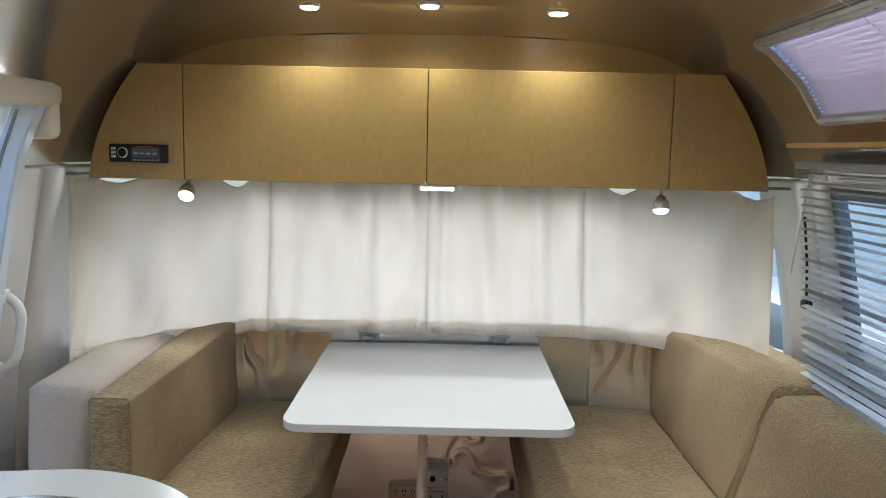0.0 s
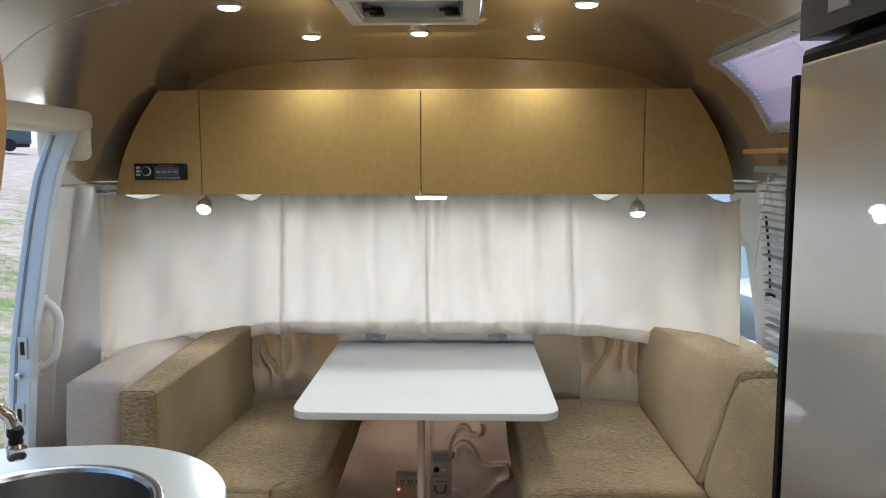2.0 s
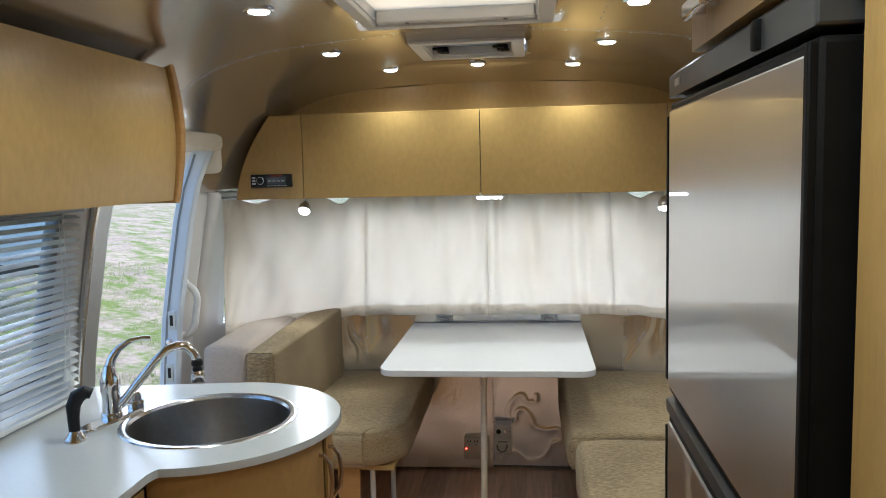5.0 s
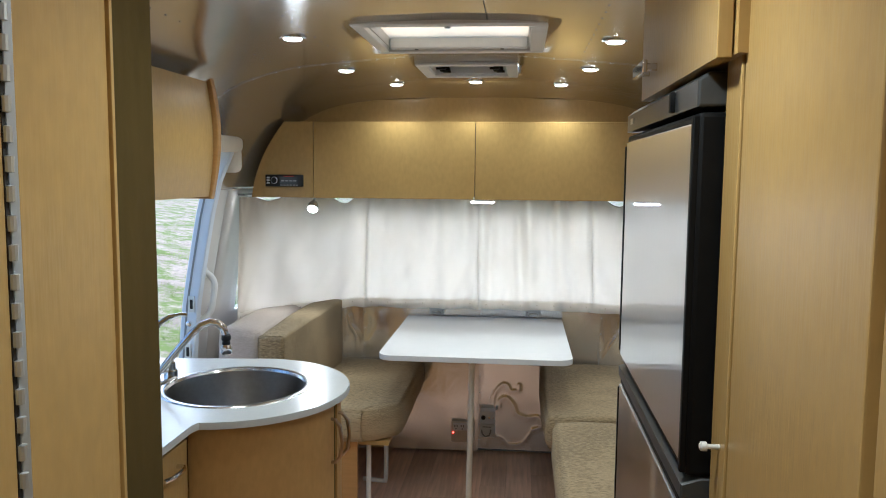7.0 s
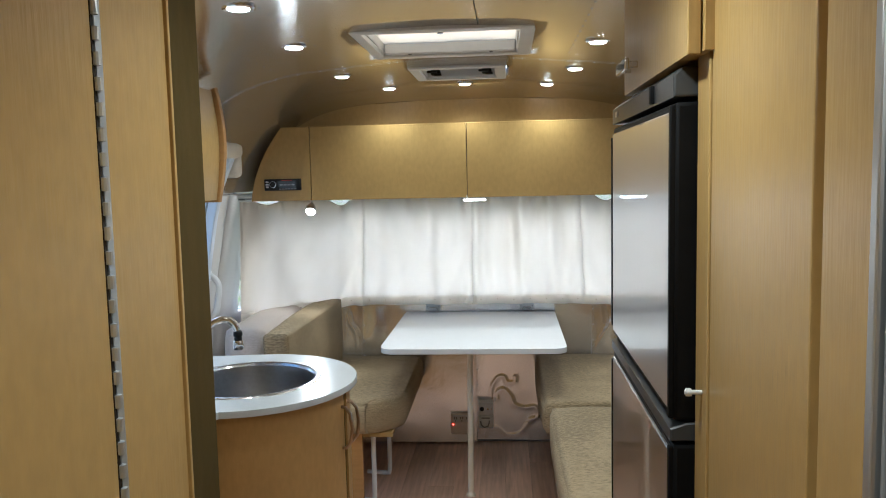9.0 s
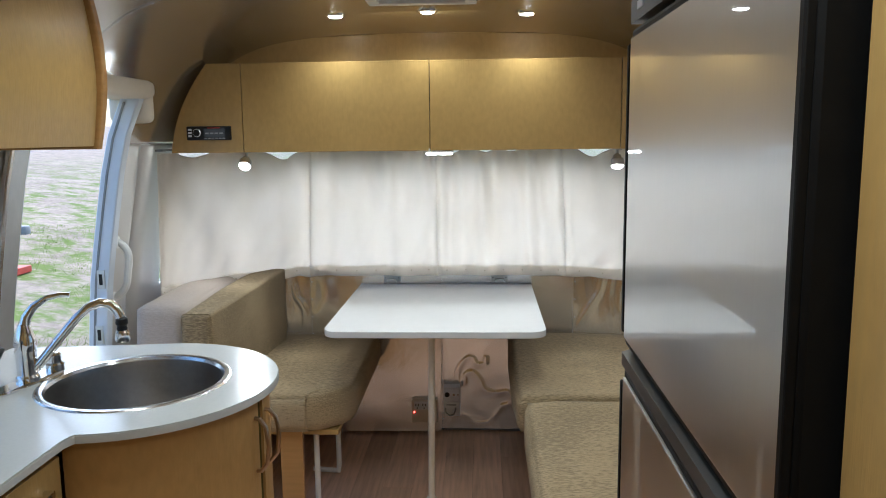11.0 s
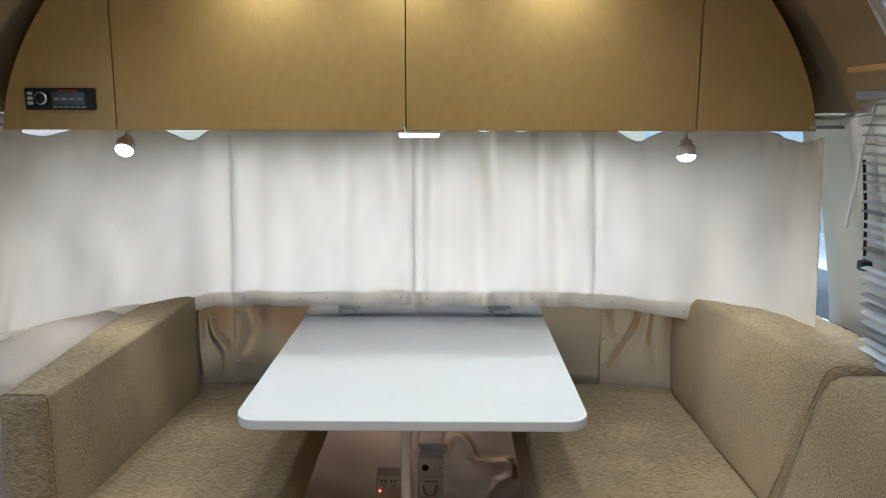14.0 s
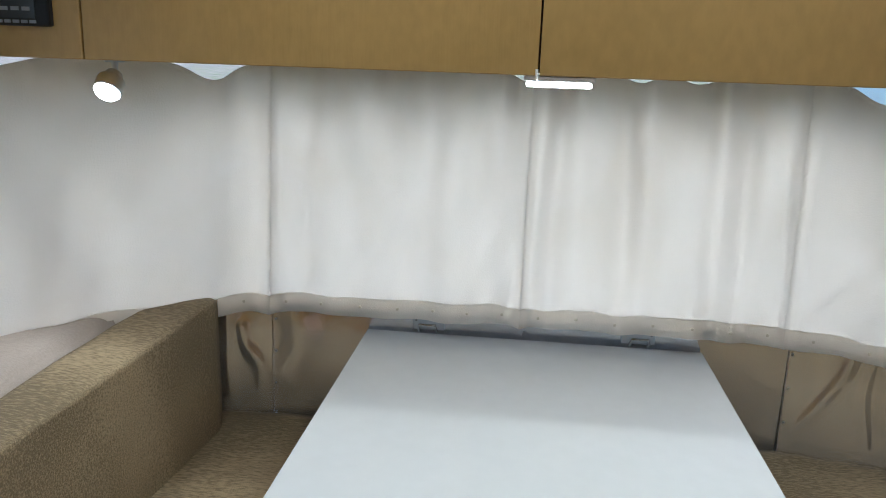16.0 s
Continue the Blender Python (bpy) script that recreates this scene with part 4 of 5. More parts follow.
# ---- right side: window, blind, roof window ----
def window_frame(parent, s, y0, y1, z0, z1, out=0.02, bar=0.022):
    def at(y, z, d):
        return (CX + s * (width_at(z) + d), y, z)
    zs = [z0 + (z1 - z0) * k / 6 for k in range(7)]
    loop = [at(y0, z, out) for z in zs] + [at(y1, z, out) for z in reversed(zs)]
    part("window_frame", tube(loop, bar, 8, True), GREYP, parent)
    bm = bmesh.new()
    a, b = [bm.verts.new(at(y0, z, out)) for z in zs], [bm.verts.new(at(y1, z, out)) for z in zs]
    for i in range(6):
        bm.faces.new((a[i], a[i + 1], b[i + 1], b[i]))
    p = part("pane", bm, GLASS, parent)
    p.visible_shadow = False

window_2 = tagged(new("window_2"), "side window in a dark frame beside the long bench", "window", "", "structure")
window_frame(window_2, 1, 0.76, 2.085, 0.85, 1.41)
part("latch_arm", tube([(1.028, 2.21, 1.33), (1.045, 2.21, 1.20), (1.05, 2.205, 1.09)], 0.004, 8), BLACK, window_2)
part("latch", bx(1.035, 1.062, 2.185, 2.215, 1.065, 1.09, 0.006), BLACK, window_2)

def blind(nm_label, s, y0, y1, z_top, z_bot, inset, tilt, slat_m):
    t = thing("venetian_blind", (CX + s * 1.1, (y0 + y1) / 2, z_bot), nm_label, "blind", "venetian blinds")
    def wx(z):
        return CX + s * (min(1.105, width_at(z_top)) - inset + 0.45 * max(0, width_at(z) - width_at(z_top)))
    part("headrail", bx(wx(z_top) - 0.018, wx(z_top) + 0.018, y0, y1, z_top, z_top + 0.02, 0.003), GREYP, t)
    n = int((z_top - z_bot) / 0.0215)
    bm = bmesh.new()
    rows = []
    for k in range(5):
        a = (k - 2) * 0.0060
        rows.append([bm.verts.new((a * math.cos(radians(tilt)) * s, y, a * math.sin(radians(tilt)) + 0.0022 * (1 - (k - 2) ** 2 / 4))) for y in (y0 + 0.01, y1 - 0.01)])
    for p, q in zip(rows, rows[1:]):
        bm.faces.new((p[0], p[1], q[1], q[0]))
    bmesh.ops.solidify(bm, geom=bm.faces[:], thickness=0.0006)
    first = part("slat", bm, slat_m, t)
    for k in range(n):
        o = first if k == 0 else first.copy()
        if k:
            scene.collection.objects.link(o)
        z = z_top - 0.012 - 0.0215 * k
        o.matrix_basis = Matrix.Translation((wx(z), 0, z)) @ Matrix.Rotation(radians(random.uniform(-0.5, 0.5)), 4, "Y") @ Matrix.Rotation(radians(random.uniform(-0.05, 0.05)), 4, "X")
    part("bottom_rail", bx(wx(z_bot) - 0.012, wx(z_bot) + 0.012, y0 + 0.005, y1 - 0.005, z_bot - 0.012, z_bot, 0.003), WPLAST, t)
    for y in (y0 + 0.12,):
        part("ladder_cord", tube([(wx(z_top) - s * 0.013, y, z_top), (wx(z_bot) - s * 0.013, y, z_bot)], 0.0009, 5), WPLAST, t)
    return t, wx

blind_r, bwx = blind("grey metal venetian blind drawn down over the side window", 1, 0.80, 2.135, 1.468, 0.845, 0.045, 9, SLAT)
part("wand", tube([(1.005, 2.14, 1.46), (1.0, 2.155, 1.40), (0.99, 2.19, 1.17)], 0.0035, 6), WPLAST, blind_r, "clear plastic tilt wand")
valance = single("trim", bx(0.895, 1.02, 0.70, 2.065, 1.523, 1.535, 0.002), WOOD_H, "thin blond wood shelf strip over the blind", "trim", "", "structure")
window_3 = tagged(new("window_3"), "curved roof-edge window with a pleated shade", "window", "", "structure")
def roof_at(y, z, d=0.0):
    return Vector((CX + width_at(z) - d * 0.75, y, z - d * 0.6))
zs = [1.60 + 0.185 * k / 8 for k in range(9)]
part("window_frame", tube([roof_at(2.005, z, 0.006) for z in zs], 0.014, 6), ALU_F, window_3)
for z in (1.60, 1.785):
    part("window_frame", merge(tube([roof_at(y, z, 0.006) for y in (0.84, 1.4, 2.01)], 0.013, 6), bx(roof_at(1, z).x - (0.02 if z > 1.7 else 0.012), roof_at(1, z).x + 0.016, 0.84, 2.0, z - 0.02 if z < 1.7 else z - 0.008, z - 0.012 if z < 1.7 else z + 0.002)), ALU_F, window_3)
    for k in range(5):
        part("screw", lathe([(0.005, -0.003), (0.002, -0.005)], tuple(roof_at(0.95 + 0.25 * k, z, 0.018)), 8), GREYP, window_3)
part("window_frame", tube([roof_at(0.845, z, 0.006) for z in zs], 0.014, 6), ALU_F, window_3)
bm = bmesh.new()
np_, prev = 17, None
for k in range(np_ * 2 + 1):
    z = 1.605 + 0.175 * k / (np_ * 2)
    d = 0.010 if k % 2 else -0.012
    cur = [bm.verts.new(roof_at(y, z, d)) for y in (0.852, 1.992)]
    if prev:
        bm.faces.new((prev[0], prev[1], cur[1], cur[0]))
    prev = cur
part("pleated_shade", bm, PLEAT, window_3, "pale pink pleated shade", 0)
bm = bmesh.new()
prev = None
for z in zs:
    cur = [bm.verts.new(roof_at(y, z, -0.03)) for y in (0.86, 1.985)]
    if prev:
        bm.faces.new((prev[0], prev[1], cur[1], cur[0]))
    prev = cur
part("pane", bm, GLASS, window_3).visible_shadow = False

# ---- ceiling hatch and vent ----
hatch = thing("ceiling_hatch", (CX, 1.21, 1.92), "white framed ceiling hatch with a cream shade drawn closed", "skylight")
def ring(x0, x1, y0, y1, w, z0, z1, bev=0.004):
    return merge(bx(x0, x1, y0, y0 + w, z0, z1, bev), bx(x0, x1, y1 - w, y1, z0, z1, bev), bx(x0, x0 + w, y0 + w, y1 - w, z0, z1, bev), bx(x1 - w, x1, y0 + w, y1 - w, z0, z1, bev))
part("flange", ring(-0.338, 0.208, 0.95, 1.465, 0.045, 1.903, 1.924), WPLAST, hatch)
part("well", ring(-0.300, 0.170, 0.99, 1.428, 0.012, 1.917, 1.995, 0.002), WPLAST, hatch)
part("shade", bx(-0.29, 0.16, 1.0, 1.42, 1.945, 1.948), FILM, hatch, "cream pull shade")
part("shade_bar", bx(-0.285, 0.155, 1.385, 1.414, 1.909, 1.944, 0.004), WPLAST, hatch)
part("lid", bx(-0.33, 0.20, 0.96, 1.46, 2.0, 2.012, 0.004), CLEAR, hatch).visible_shadow = False
part("pull", lathe([(0.008, -0.012), (0.010, 0.0), (0.006, 0.01)], (-0.066, 1.03, 1.918), 12), GREYP, hatch)
for x in (-0.2, 0.075):
    part("screw", lathe([(0.006, -0.003), (0.006, 0.0)], (x, 1.398, 1.9085), 8), GREYP, hatch)
vent = thing("roof_vent", (CX, 1.84, 1.92), "white framed roof vent with black crank brackets and a blue lid", "roof vent")
part("flange", ring(-0.253, 0.124, 1.735, 2.115, 0.04, 1.903, 1.922), WPLAST, vent)
part("well", ring(-0.217, 0.089, 1.772, 2.078, 0.01, 1.914, 1.99, 0.002), WPLAST, vent)
part("screen", bx(-0.206, 0.078, 1.783, 2.067, 1.978, 1.981), GREYP, vent, "grey insect screen")
part("lid", soft_box(-0.19, 0.065, 1.82, 2.05, 1.940, 1.974, 0.016, 0.006, 8, 0), mat("blue_lid", (0.20, 0.30, 0.48), 0.3), vent, "blue tinted inner lid")
for x in (-0.17, 0.045):
    part("bracket", merge(bx(x - 0.02, x + 0.02, 2.02, 2.06, 1.918, 1.938, 0.004), bx(x - 0.034, x + 0.006, 2.0, 2.022, 1.924, 1.932, 0.002), bx(x - 0.006, x + 0.026, 2.004, 2.03, 1.912, 1.920, 0.002)), BLACK, vent, "black plastic bracket")

# ---- refrigerator and wardrobe on the aisle ----
fr = thing("refrigerator", (0.65, 0.1, 0), "tall refrigerator with two stainless steel doors and black trim", "refrigerator")
FX, FY0, FY1 = 0.343, -0.192, 0.396
part("body", bx(0.385, 0.93, FY0 + 0.004, FY1 - 0.004, 0.30, 1.618, 0.004), FBLACK, fr)
part("top_cap", prism([(FX - 0.002, 1.592), (FX - 0.002, 1.622), (FX + 0.010, 1.632), (0.42, 1.632), (0.42, 1.592)], "y", FY0, FY1, 0.003, 2), CHARCOAL, fr, "dark grey control strip")
part("label_bar", bx(FX - 0.0035, FX - 0.001, 0.315, 0.345, 1.604, 1.614), SILVER, fr)
part("catch", bx(FX - 0.008, FX + 0.01, -0.06, -0.045, 1.595, 1.622, 0.002), FBLACK, fr)
for z0, z1 in ((1.150, 1.586), (0.335, 1.118)):
    d = part("door", bx(FX, 0.384, FY0, FY1, z0, z1, 0.006), FBLACK, fr, "black framed refrigerator door")
    part("steel_panel", bx(FX - 0.0035, FX + 0.004, FY0 + 0.012, FY1 - 0.010, z0 + 0.012, z1 - 0.012, 0.0025), STEEL, d, "polished stainless steel panel")
    part("edge_strip", bx(FX - 0.006, FX + 0.002, FY0 + 0.002, FY0 + 0.012, z0 + 0.004, z1 - 0.004, 0.002), FBLACK, d)
    part("edge_strip", bx(FX - 0.005, FX + 0.004, FY1 - 0.008, FY1 + 0.003, z0 + 0.02, z1 - 0.02, 0.002), FBLACK, d)
part("handle_bar", prism([(FX - 0.004, 1.122), (FX - 0.004, 1.140), (FX + 0.02, 1.148), (0.38, 1.148), (0.38, 1.122)], "y", FY0, FY1, 0.002, 1), CHARCOAL, fr, "dark grey grip bar between the doors")
part("base_panel", bx(0.37, 0.39, FY0, FY1, 0.0, 0.32), WOOD, fr)

oc = thing("fridge_top_cabinet", (0.6, 0, 1.64), "blond wood cupboard over the refrigerator", "cabinet")
poly = [(FX + 0.018, 1.640), (FX + 0.018, 1.886), (0.45, 1.882), (0.60, 1.850), (0.74, 1.790), (0.84, 1.70), (0.88, 1.640)]
part("body", prism(poly, "y", -0.275, 0.246), WOOD, oc)
ocd = part("door", prism([(FX, 1.637), (FX, 1.886), (FX + 0.016, 1.886), (FX + 0.016, 1.637)], "y", -0.262, 0.246, 0.001, 1), WOOD, oc)
part("handle", merge(bx(FX - 0.024, FX - 0.016, 0.09, 0.19, 1.666, 1.686, 0.002), bx(FX - 0.018, FX + 0.001, 0.10, 0.112, 1.670, 1.682, 0.002), bx(FX - 0.018, FX + 0.001, 0.168, 0.18, 1.670, 1.682, 0.002)), CHROME, ocd, "polished metal bar handle")
part("side_panel", prism([(0.90, 0.0), (0.90, 1.60), (0.383, 1.60), (0.383, 0.0)], "y", 0.400, 0.414), WOOD, oc)

ward = thing("wardrobe", (0.7, -0.7, 0), "tall blond wood wardrobe beside the aisle", "wardrobe")
part("body", prism([(0.397, 0.0), (0.397, 1.885), (0.60, 1.845), (0.74, 1.785), (0.86, 1.68), (0.98, 1.45), (1.05, 1.2), (1.10, 0.9), (1.12, 0.0)], "y", -1.895, -0.20), WOOD, ward)
part("stile", bx(0.370, 0.396, -0.262, -0.202, 0.0, 1.885, 0.002), WOOD, ward)
wd = part("door", bx(0.372, 0.394, -0.585, -0.2655, 0.03, 1.880, 0.002), WOOD, ward)
part("catch", moved(lathe([(0.003, 0), (0.003, 0.014), (0.0055, 0.015), (0.0055, 0.021), (0.003, 0.023)], (0, 0, 0), 14), Matrix.Translation((0.371, -0.238, 1.205)) @ Matrix.Rotation(radians(-90), 4, "Y")), WPLAST, wd, "small white plastic catch knob")
part("stile", bx(0.374, 0.396, -0.70, -0.600, 0.0, 1.885, 0.002), WOOD, ward)
part("metal_edge", bx(0.364, 0.396, -0.717, -0.703, 0.0, 1.885, 0.003), LAMPM, ward, "grey aluminium edge strip")
part("channel", bx(0.376, 0.396, -0.7255, -0.7175, 0.0, 1.885), DARK, ward, "dark door channel")
part("channel_lip", bx(0.366, 0.396, -0.731, -0.726, 0.0, 1.885, 0.001), GREYP, ward)
part("channel", bx(0.374, 0.396, -0.7475, -0.7315, 0.0, 1.885), WOOD_D, ward, "dark brown door channel")
part("side_panel", bx(0.380, 0.396, -1.89, -0.748, 0.0, 1.88, 0.002), WOOD, ward)

# ---- partition on the other side of the aisle ----
PX = -0.265
lav = thing("lavatory_partition", (-0.7, -0.8, 0), "blond wood partition with a piano-hinged door beside the aisle", "partition")
prof = [(PX - 0.022, 0.0), (PX - 0.022, 1.890), (-0.40, 1.884), (-0.55, 1.868), (-0.70, 1.845), (-0.84, 1.79), (-0.96, 1.70), (-1.05, 1.58), (-1.13, 1.40), (-1.18, 1.15), (-1.22, 0.9), (-1.25, 0.5), (-1.25, 0.0)]
part("wall_panel", prism(prof, "y", -0.330, -0.298), WOOD, lav)
part("rear_panel", prism(prof, "y", -1.50, -1.48), WOOD, lav)
# The post's dark colour holds the shade on this stretch of veneer.
part("post", bx(PX - 0.022, PX + 0.002, -0.380, -0.296, 0.0, 1.886, 0.002), WOOD_D, lav, "post with shade put into its dark veneer colour")
part("edge_strip", bx(PX - 0.02, PX + 0.004, -0.386, -0.3805, 0.0, 1.886, 0.001), WOOD, lav)
part("stile", bx(PX - 0.022, PX, -0.528, -0.3865, 0.0, 1.886, 0.001), WOOD, lav)
ld = part("door", bx(PX - 0.022, PX, -1.46, -0.546, 0.02, 1.880, 0.001), WOOD, lav)
part("rear_stile", bx(PX - 0.022, PX, -1.89, -1.465, 0.0, 1.886, 0.001), WOOD, lav)
hinge = part("piano_hinge", bx(PX - 0.018, PX + 0.0015, -0.5415, -0.530, 0.02, 1.880), ALU_F, lav, "long steel piano hinge")
# Solid dark strip put in for the shade between the knuckles.
part("recess", bx(PX - 0.018, PX + 0.0005, -0.546, -0.5415, 0.02, 1.880), DARK, lav, "dark strip for the shade of the gap along the hinge")
z = 0.03
while z < 1.865:
    part("knuckle", lathe([(0.001, 0.0), (0.004, 0.0005), (0.004, 0.0130), (0.001, 0.0135)], (PX + 0.002, -0.5415, z), 10), ALU_F, hinge)
    z += 0.0235

# ---- kitchen ----
CC, CR, CTOP = (-0.710, 1.09), 0.345, 0.865
SC, SR = (-0.703, 1.092), 0.223
outer = [(-1.195, -0.300), (-0.684, -0.300), (-0.684, 0.715), (-0.679, 0.738)] + [(p[0], p[1]) for p in arc(CC, CR, -84, 92, 40, "xy")] + [(-1.195, 1.375)]
def slab(outer, hole_c, hole_r, z0, z1, n=48):
    bm = bmesh.new()
    lo = []
    for pts in (outer, [(hole_c[0] + hole_r * math.cos(k * math.tau / n), hole_c[1] + hole_r * math.sin(k * math.tau / n)) for k in range(n)]):
        vs = [bm.verts.new((*p, z1)) for p in pts]
        lo += [bm.edges.new((vs[i], vs[(i + 1) % len(vs)])) for i in range(len(vs))]
    bmesh.ops.triangle_fill(bm, edges=lo, use_beauty=True)
    ex = bmesh.ops.extrude_face_region(bm, geom=bm.faces[:])
    bmesh.ops.translate(bm, vec=(0, 0, z0 - z1), verts=[g for g in ex["geom"] if isinstance(g, bmesh.types.BMVert)])
    return bm
counter = thing("countertop", (SC[0], SC[1], 0.83), "pale grey laminate countertop with a rounded end", "countertop")
part("top", slab(outer, SC, SR - 0.012, 0.846, CTOP), COUNTER, counter)
def edge_band(loop, z0, z1, off):
    pts = [Vector((p[0], p[1])) for p in loop]
    turn = 1 if sum(a.x * b.y - b.x * a.y for a, b in zip(pts, pts[1:] + pts[:1])) > 0 else -1
    bm = bmesh.new()
    rows = []
    for i, p in enumerate(pts):
        d = (pts[(i + 1) % len(pts)] - pts[i - 1]).normalized()
        q = p + Vector((d.y, -d.x)) * off * turn
        rows.append([bm.verts.new((q.x, q.y, z)) for z in (z0, z1)])
    for a, b in zip(rows, rows[1:] + rows[:1]):
        bm.faces.new((a[0], b[0], b[1], a[1]))
    bmesh.ops.recalc_face_normals(bm, faces=bm.faces[:])
    bmesh.ops.solidify(bm, geom=bm.faces[:], thickness=0.001)
    return bm
part("edge_band", edge_band(outer, 0.847, CTOP - 0.003, 0.002), COUNTER, counter, "laminate edge band")
RIM = mat("satin_steel_rim", (0.62, 0.62, 0.62), 0.2, 1.0, 0.05, (60, 60, 60))
sink = thing("round_sink", (*SC, 0.7), "round stainless steel sink set into the countertop", "sink")
part("rim", lathe([(SR + 0.003, 0.000), (SR, 0.003), (SR - 0.008, 0.004), (SR - 0.016, 0.002), (SR - 0.020, -0.006)], (*SC, CTOP), 64, False), RIM, sink, "satin steel rim")
part("bowl", lathe([(SR - 0.020, -0.006), (SR - 0.024, -0.03), (SR - 0.030, -0.15), (SR - 0.045, -0.182), (SR - 0.08, -0.195), (0.03, -0.200), (0.001, -0.200)], (*SC, CTOP), 64, False), SINKM, sink)
part("drain", lathe([(0.042, 0.001), (0.040, 0.004), (0.032, 0.003), (0.028, -0.004), (0.001, -0.004)], (SC[0], SC[1], CTOP - 0.200), 24, False), CHROME, sink)

fa = thing("kitchen_faucet", (-0.955, 1.06, CTOP), "chrome single-lever kitchen faucet with a swivel spray tip", "faucet")
def slot_poly(c, half, r, ang, n=10):
    out = []
    for s in (1, -1):
        for k in range(n + 1):
            a = radians(-90 + 180 * k / n) + (0 if s > 0 else math.pi)
            out.append(Vector((s * half + r * math.cos(a), r * math.sin(a))))
    ca, sa = math.cos(ang), math.sin(ang)
    return [(c[0] + p.x * ca - p.y * sa, c[1] + p.x * sa + p.y * ca) for p in out]
FB = Vector((-0.955, 1.06, CTOP))
part("base_plate", prism(slot_poly((FB.x, FB.y), 0.085, 0.026, radians(80)), "z", CTOP, CTOP + 0.012, 0.004, 2), CHROME, fa)
part("body", lathe([(0.027, 0.010), (0.027, 0.020), (0.023, 0.026), (0.023, 0.078), (0.025, 0.082), (0.025, 0.112), (0.018, 0.132), (0.013, 0.148), (0.004, 0.154)], tuple(FB), 28), CHROME, fa)
part("lever", tube([FB + Vector(p) for p in ((0.0, 0, 0.138), (0.006, 0.005, 0.165), (0.022, 0.012, 0.190), (0.050, 0.022, 0.208), (0.080, 0.032, 0.214), (0.098, 0.038, 0.212))], [0.013, 0.0115, 0.0095, 0.0075, 0.006, 0.0065], 12), CHROME, fa)
part("spout", tube([FB + Vector(p) for p in ((0.012, 0.004, 0.035), (0.033, 0.01, 0.056), (0.075, 0.022, 0.11), (0.113, 0.036, 0.157), (0.138, 0.046, 0.18), (0.163, 0.055, 0.189), (0.184, 0.062, 0.185), (0.199, 0.067, 0.17), (0.206, 0.069, 0.15))], [0.013, 0.012, 0.011, 0.011, 0.011, 0.0115, 0.012, 0.012, 0.0115], 14), CHROME, fa)
TIP = FB + Vector((0.207, 0.0695, 0.146))
part("swivel", lathe([(0.010, 0.004), (0.014, 0.0), (0.015, -0.012), (0.011, -0.018), (0.013, -0.024), (0.012, -0.030)], tuple(TIP), 18), BLACK, fa, "black swivel joint")
part("spray_tip", lathe([(0.012, -0.028), (0.017, -0.034), (0.018, -0.052), (0.015, -0.058), (0.004, -0.059)], tuple(TIP), 20), CHROME, fa)
part("cover_cap", lathe([(0.022, 0.01), (0.022, 0.026), (0.016, 0.03), (0.016, 0.05), (0.010, 0.056), (0.002, 0.058)], (FB.x + 0.02, FB.y + 0.085, CTOP), 20), CHROME, fa)
sp = thing("side_sprayer", (-0.967, 0.912, CTOP), "black pull-out side sprayer in a chrome holder", "sprayer")
part("holder", lathe([(0.026, 0.0), (0.025, 0.006), (0.018, 0.016), (0.014, 0.026)], (-0.967, 0.912, CTOP), 24), CHROME, sp)
part("grip", tube([(-0.967, 0.912, CTOP + 0.02), (-0.968, 0.912, CTOP + 0.055), (-0.967, 0.913, CTOP + 0.085), (-0.958, 0.918, CTOP + 0.108), (-0.940, 0.926, CTOP + 0.118), (-0.928, 0.931, CTOP + 0.112)], [0.013, 0.014, 0.017, 0.019, 0.017, 0.013], 14), BLACK, sp)

kb = thing("kitchen_cabinet", (-0.94, 0.2, 0), "blond wood base cabinet with a drawer under the countertop", "cabinet")
part("body", bx(-1.19, -0.722, -0.300, 0.75, 0.0, 0.845), WOOD, kb)
part("toe_panel", bx(-0.721, -0.712, -0.300, 0.74, 0.0, 0.09), DARK, kb)
for z0, z1 in ((0.625, 0.825), (0.10, 0.615)):
    for y0, y1 in ((-0.28, 0.222), (0.228, 0.735)):
        d = part("drawer" if z0 > 0.5 else "door", bx(-0.721, -0.702, y0, y1, z0, z1, 0.002), WOOD, kb)
        ym, zm = y1 - 0.11, 0.775 if z0 > 0.5 else 0.57
        part("handle", tube([(-0.703, ym - 0.05, zm), (-0.685, ym - 0.048, zm + 0.002), (-0.675, ym - 0.03, zm + 0.003), (-0.672, ym, zm + 0.003), (-0.675, ym + 0.03, zm + 0.003), (-0.685, ym + 0.048, zm + 0.002), (-0.703, ym + 0.05, zm)], 0.006, 8), CHROME, d)
rb = thing("round_cabinet", (CC[0], CC[1], 0), "curved blond wood cabinet under the sink", "cabinet")
def curved(a0, a1, r, z0, z1, th=0.018, n=18):
    outer = [(p[0], p[1]) for p in arc(CC, r, a0, a1, n, "xy")]
    inner = [(p[0], p[1]) for p in arc(CC, r - th, a1, a0, n, "xy")]
    return prism(outer + inner, "z", z0, z1, 0.0015, 1)
part("body", prism([(CC[0] - 0.48, 0.76)] + [(p[0], p[1]) for p in arc(CC, CR - 0.046, -92, 90, 30, "xy")] + [(CC[0] - 0.48, 1.36)], "z", 0.0, 0.66), WOOD, rb)
part("door", curved(-91, -8, CR - 0.024, 0.05, 0.842), WOOD_A, rb)
part("door", curved(-3, 78, CR - 0.024, 0.05, 0.842), WOOD_A, rb)
part("stile", curved(-7.6, -3.4, CR - 0.03, 0.0, 0.842, 0.012, 3), WOOD_D, rb)
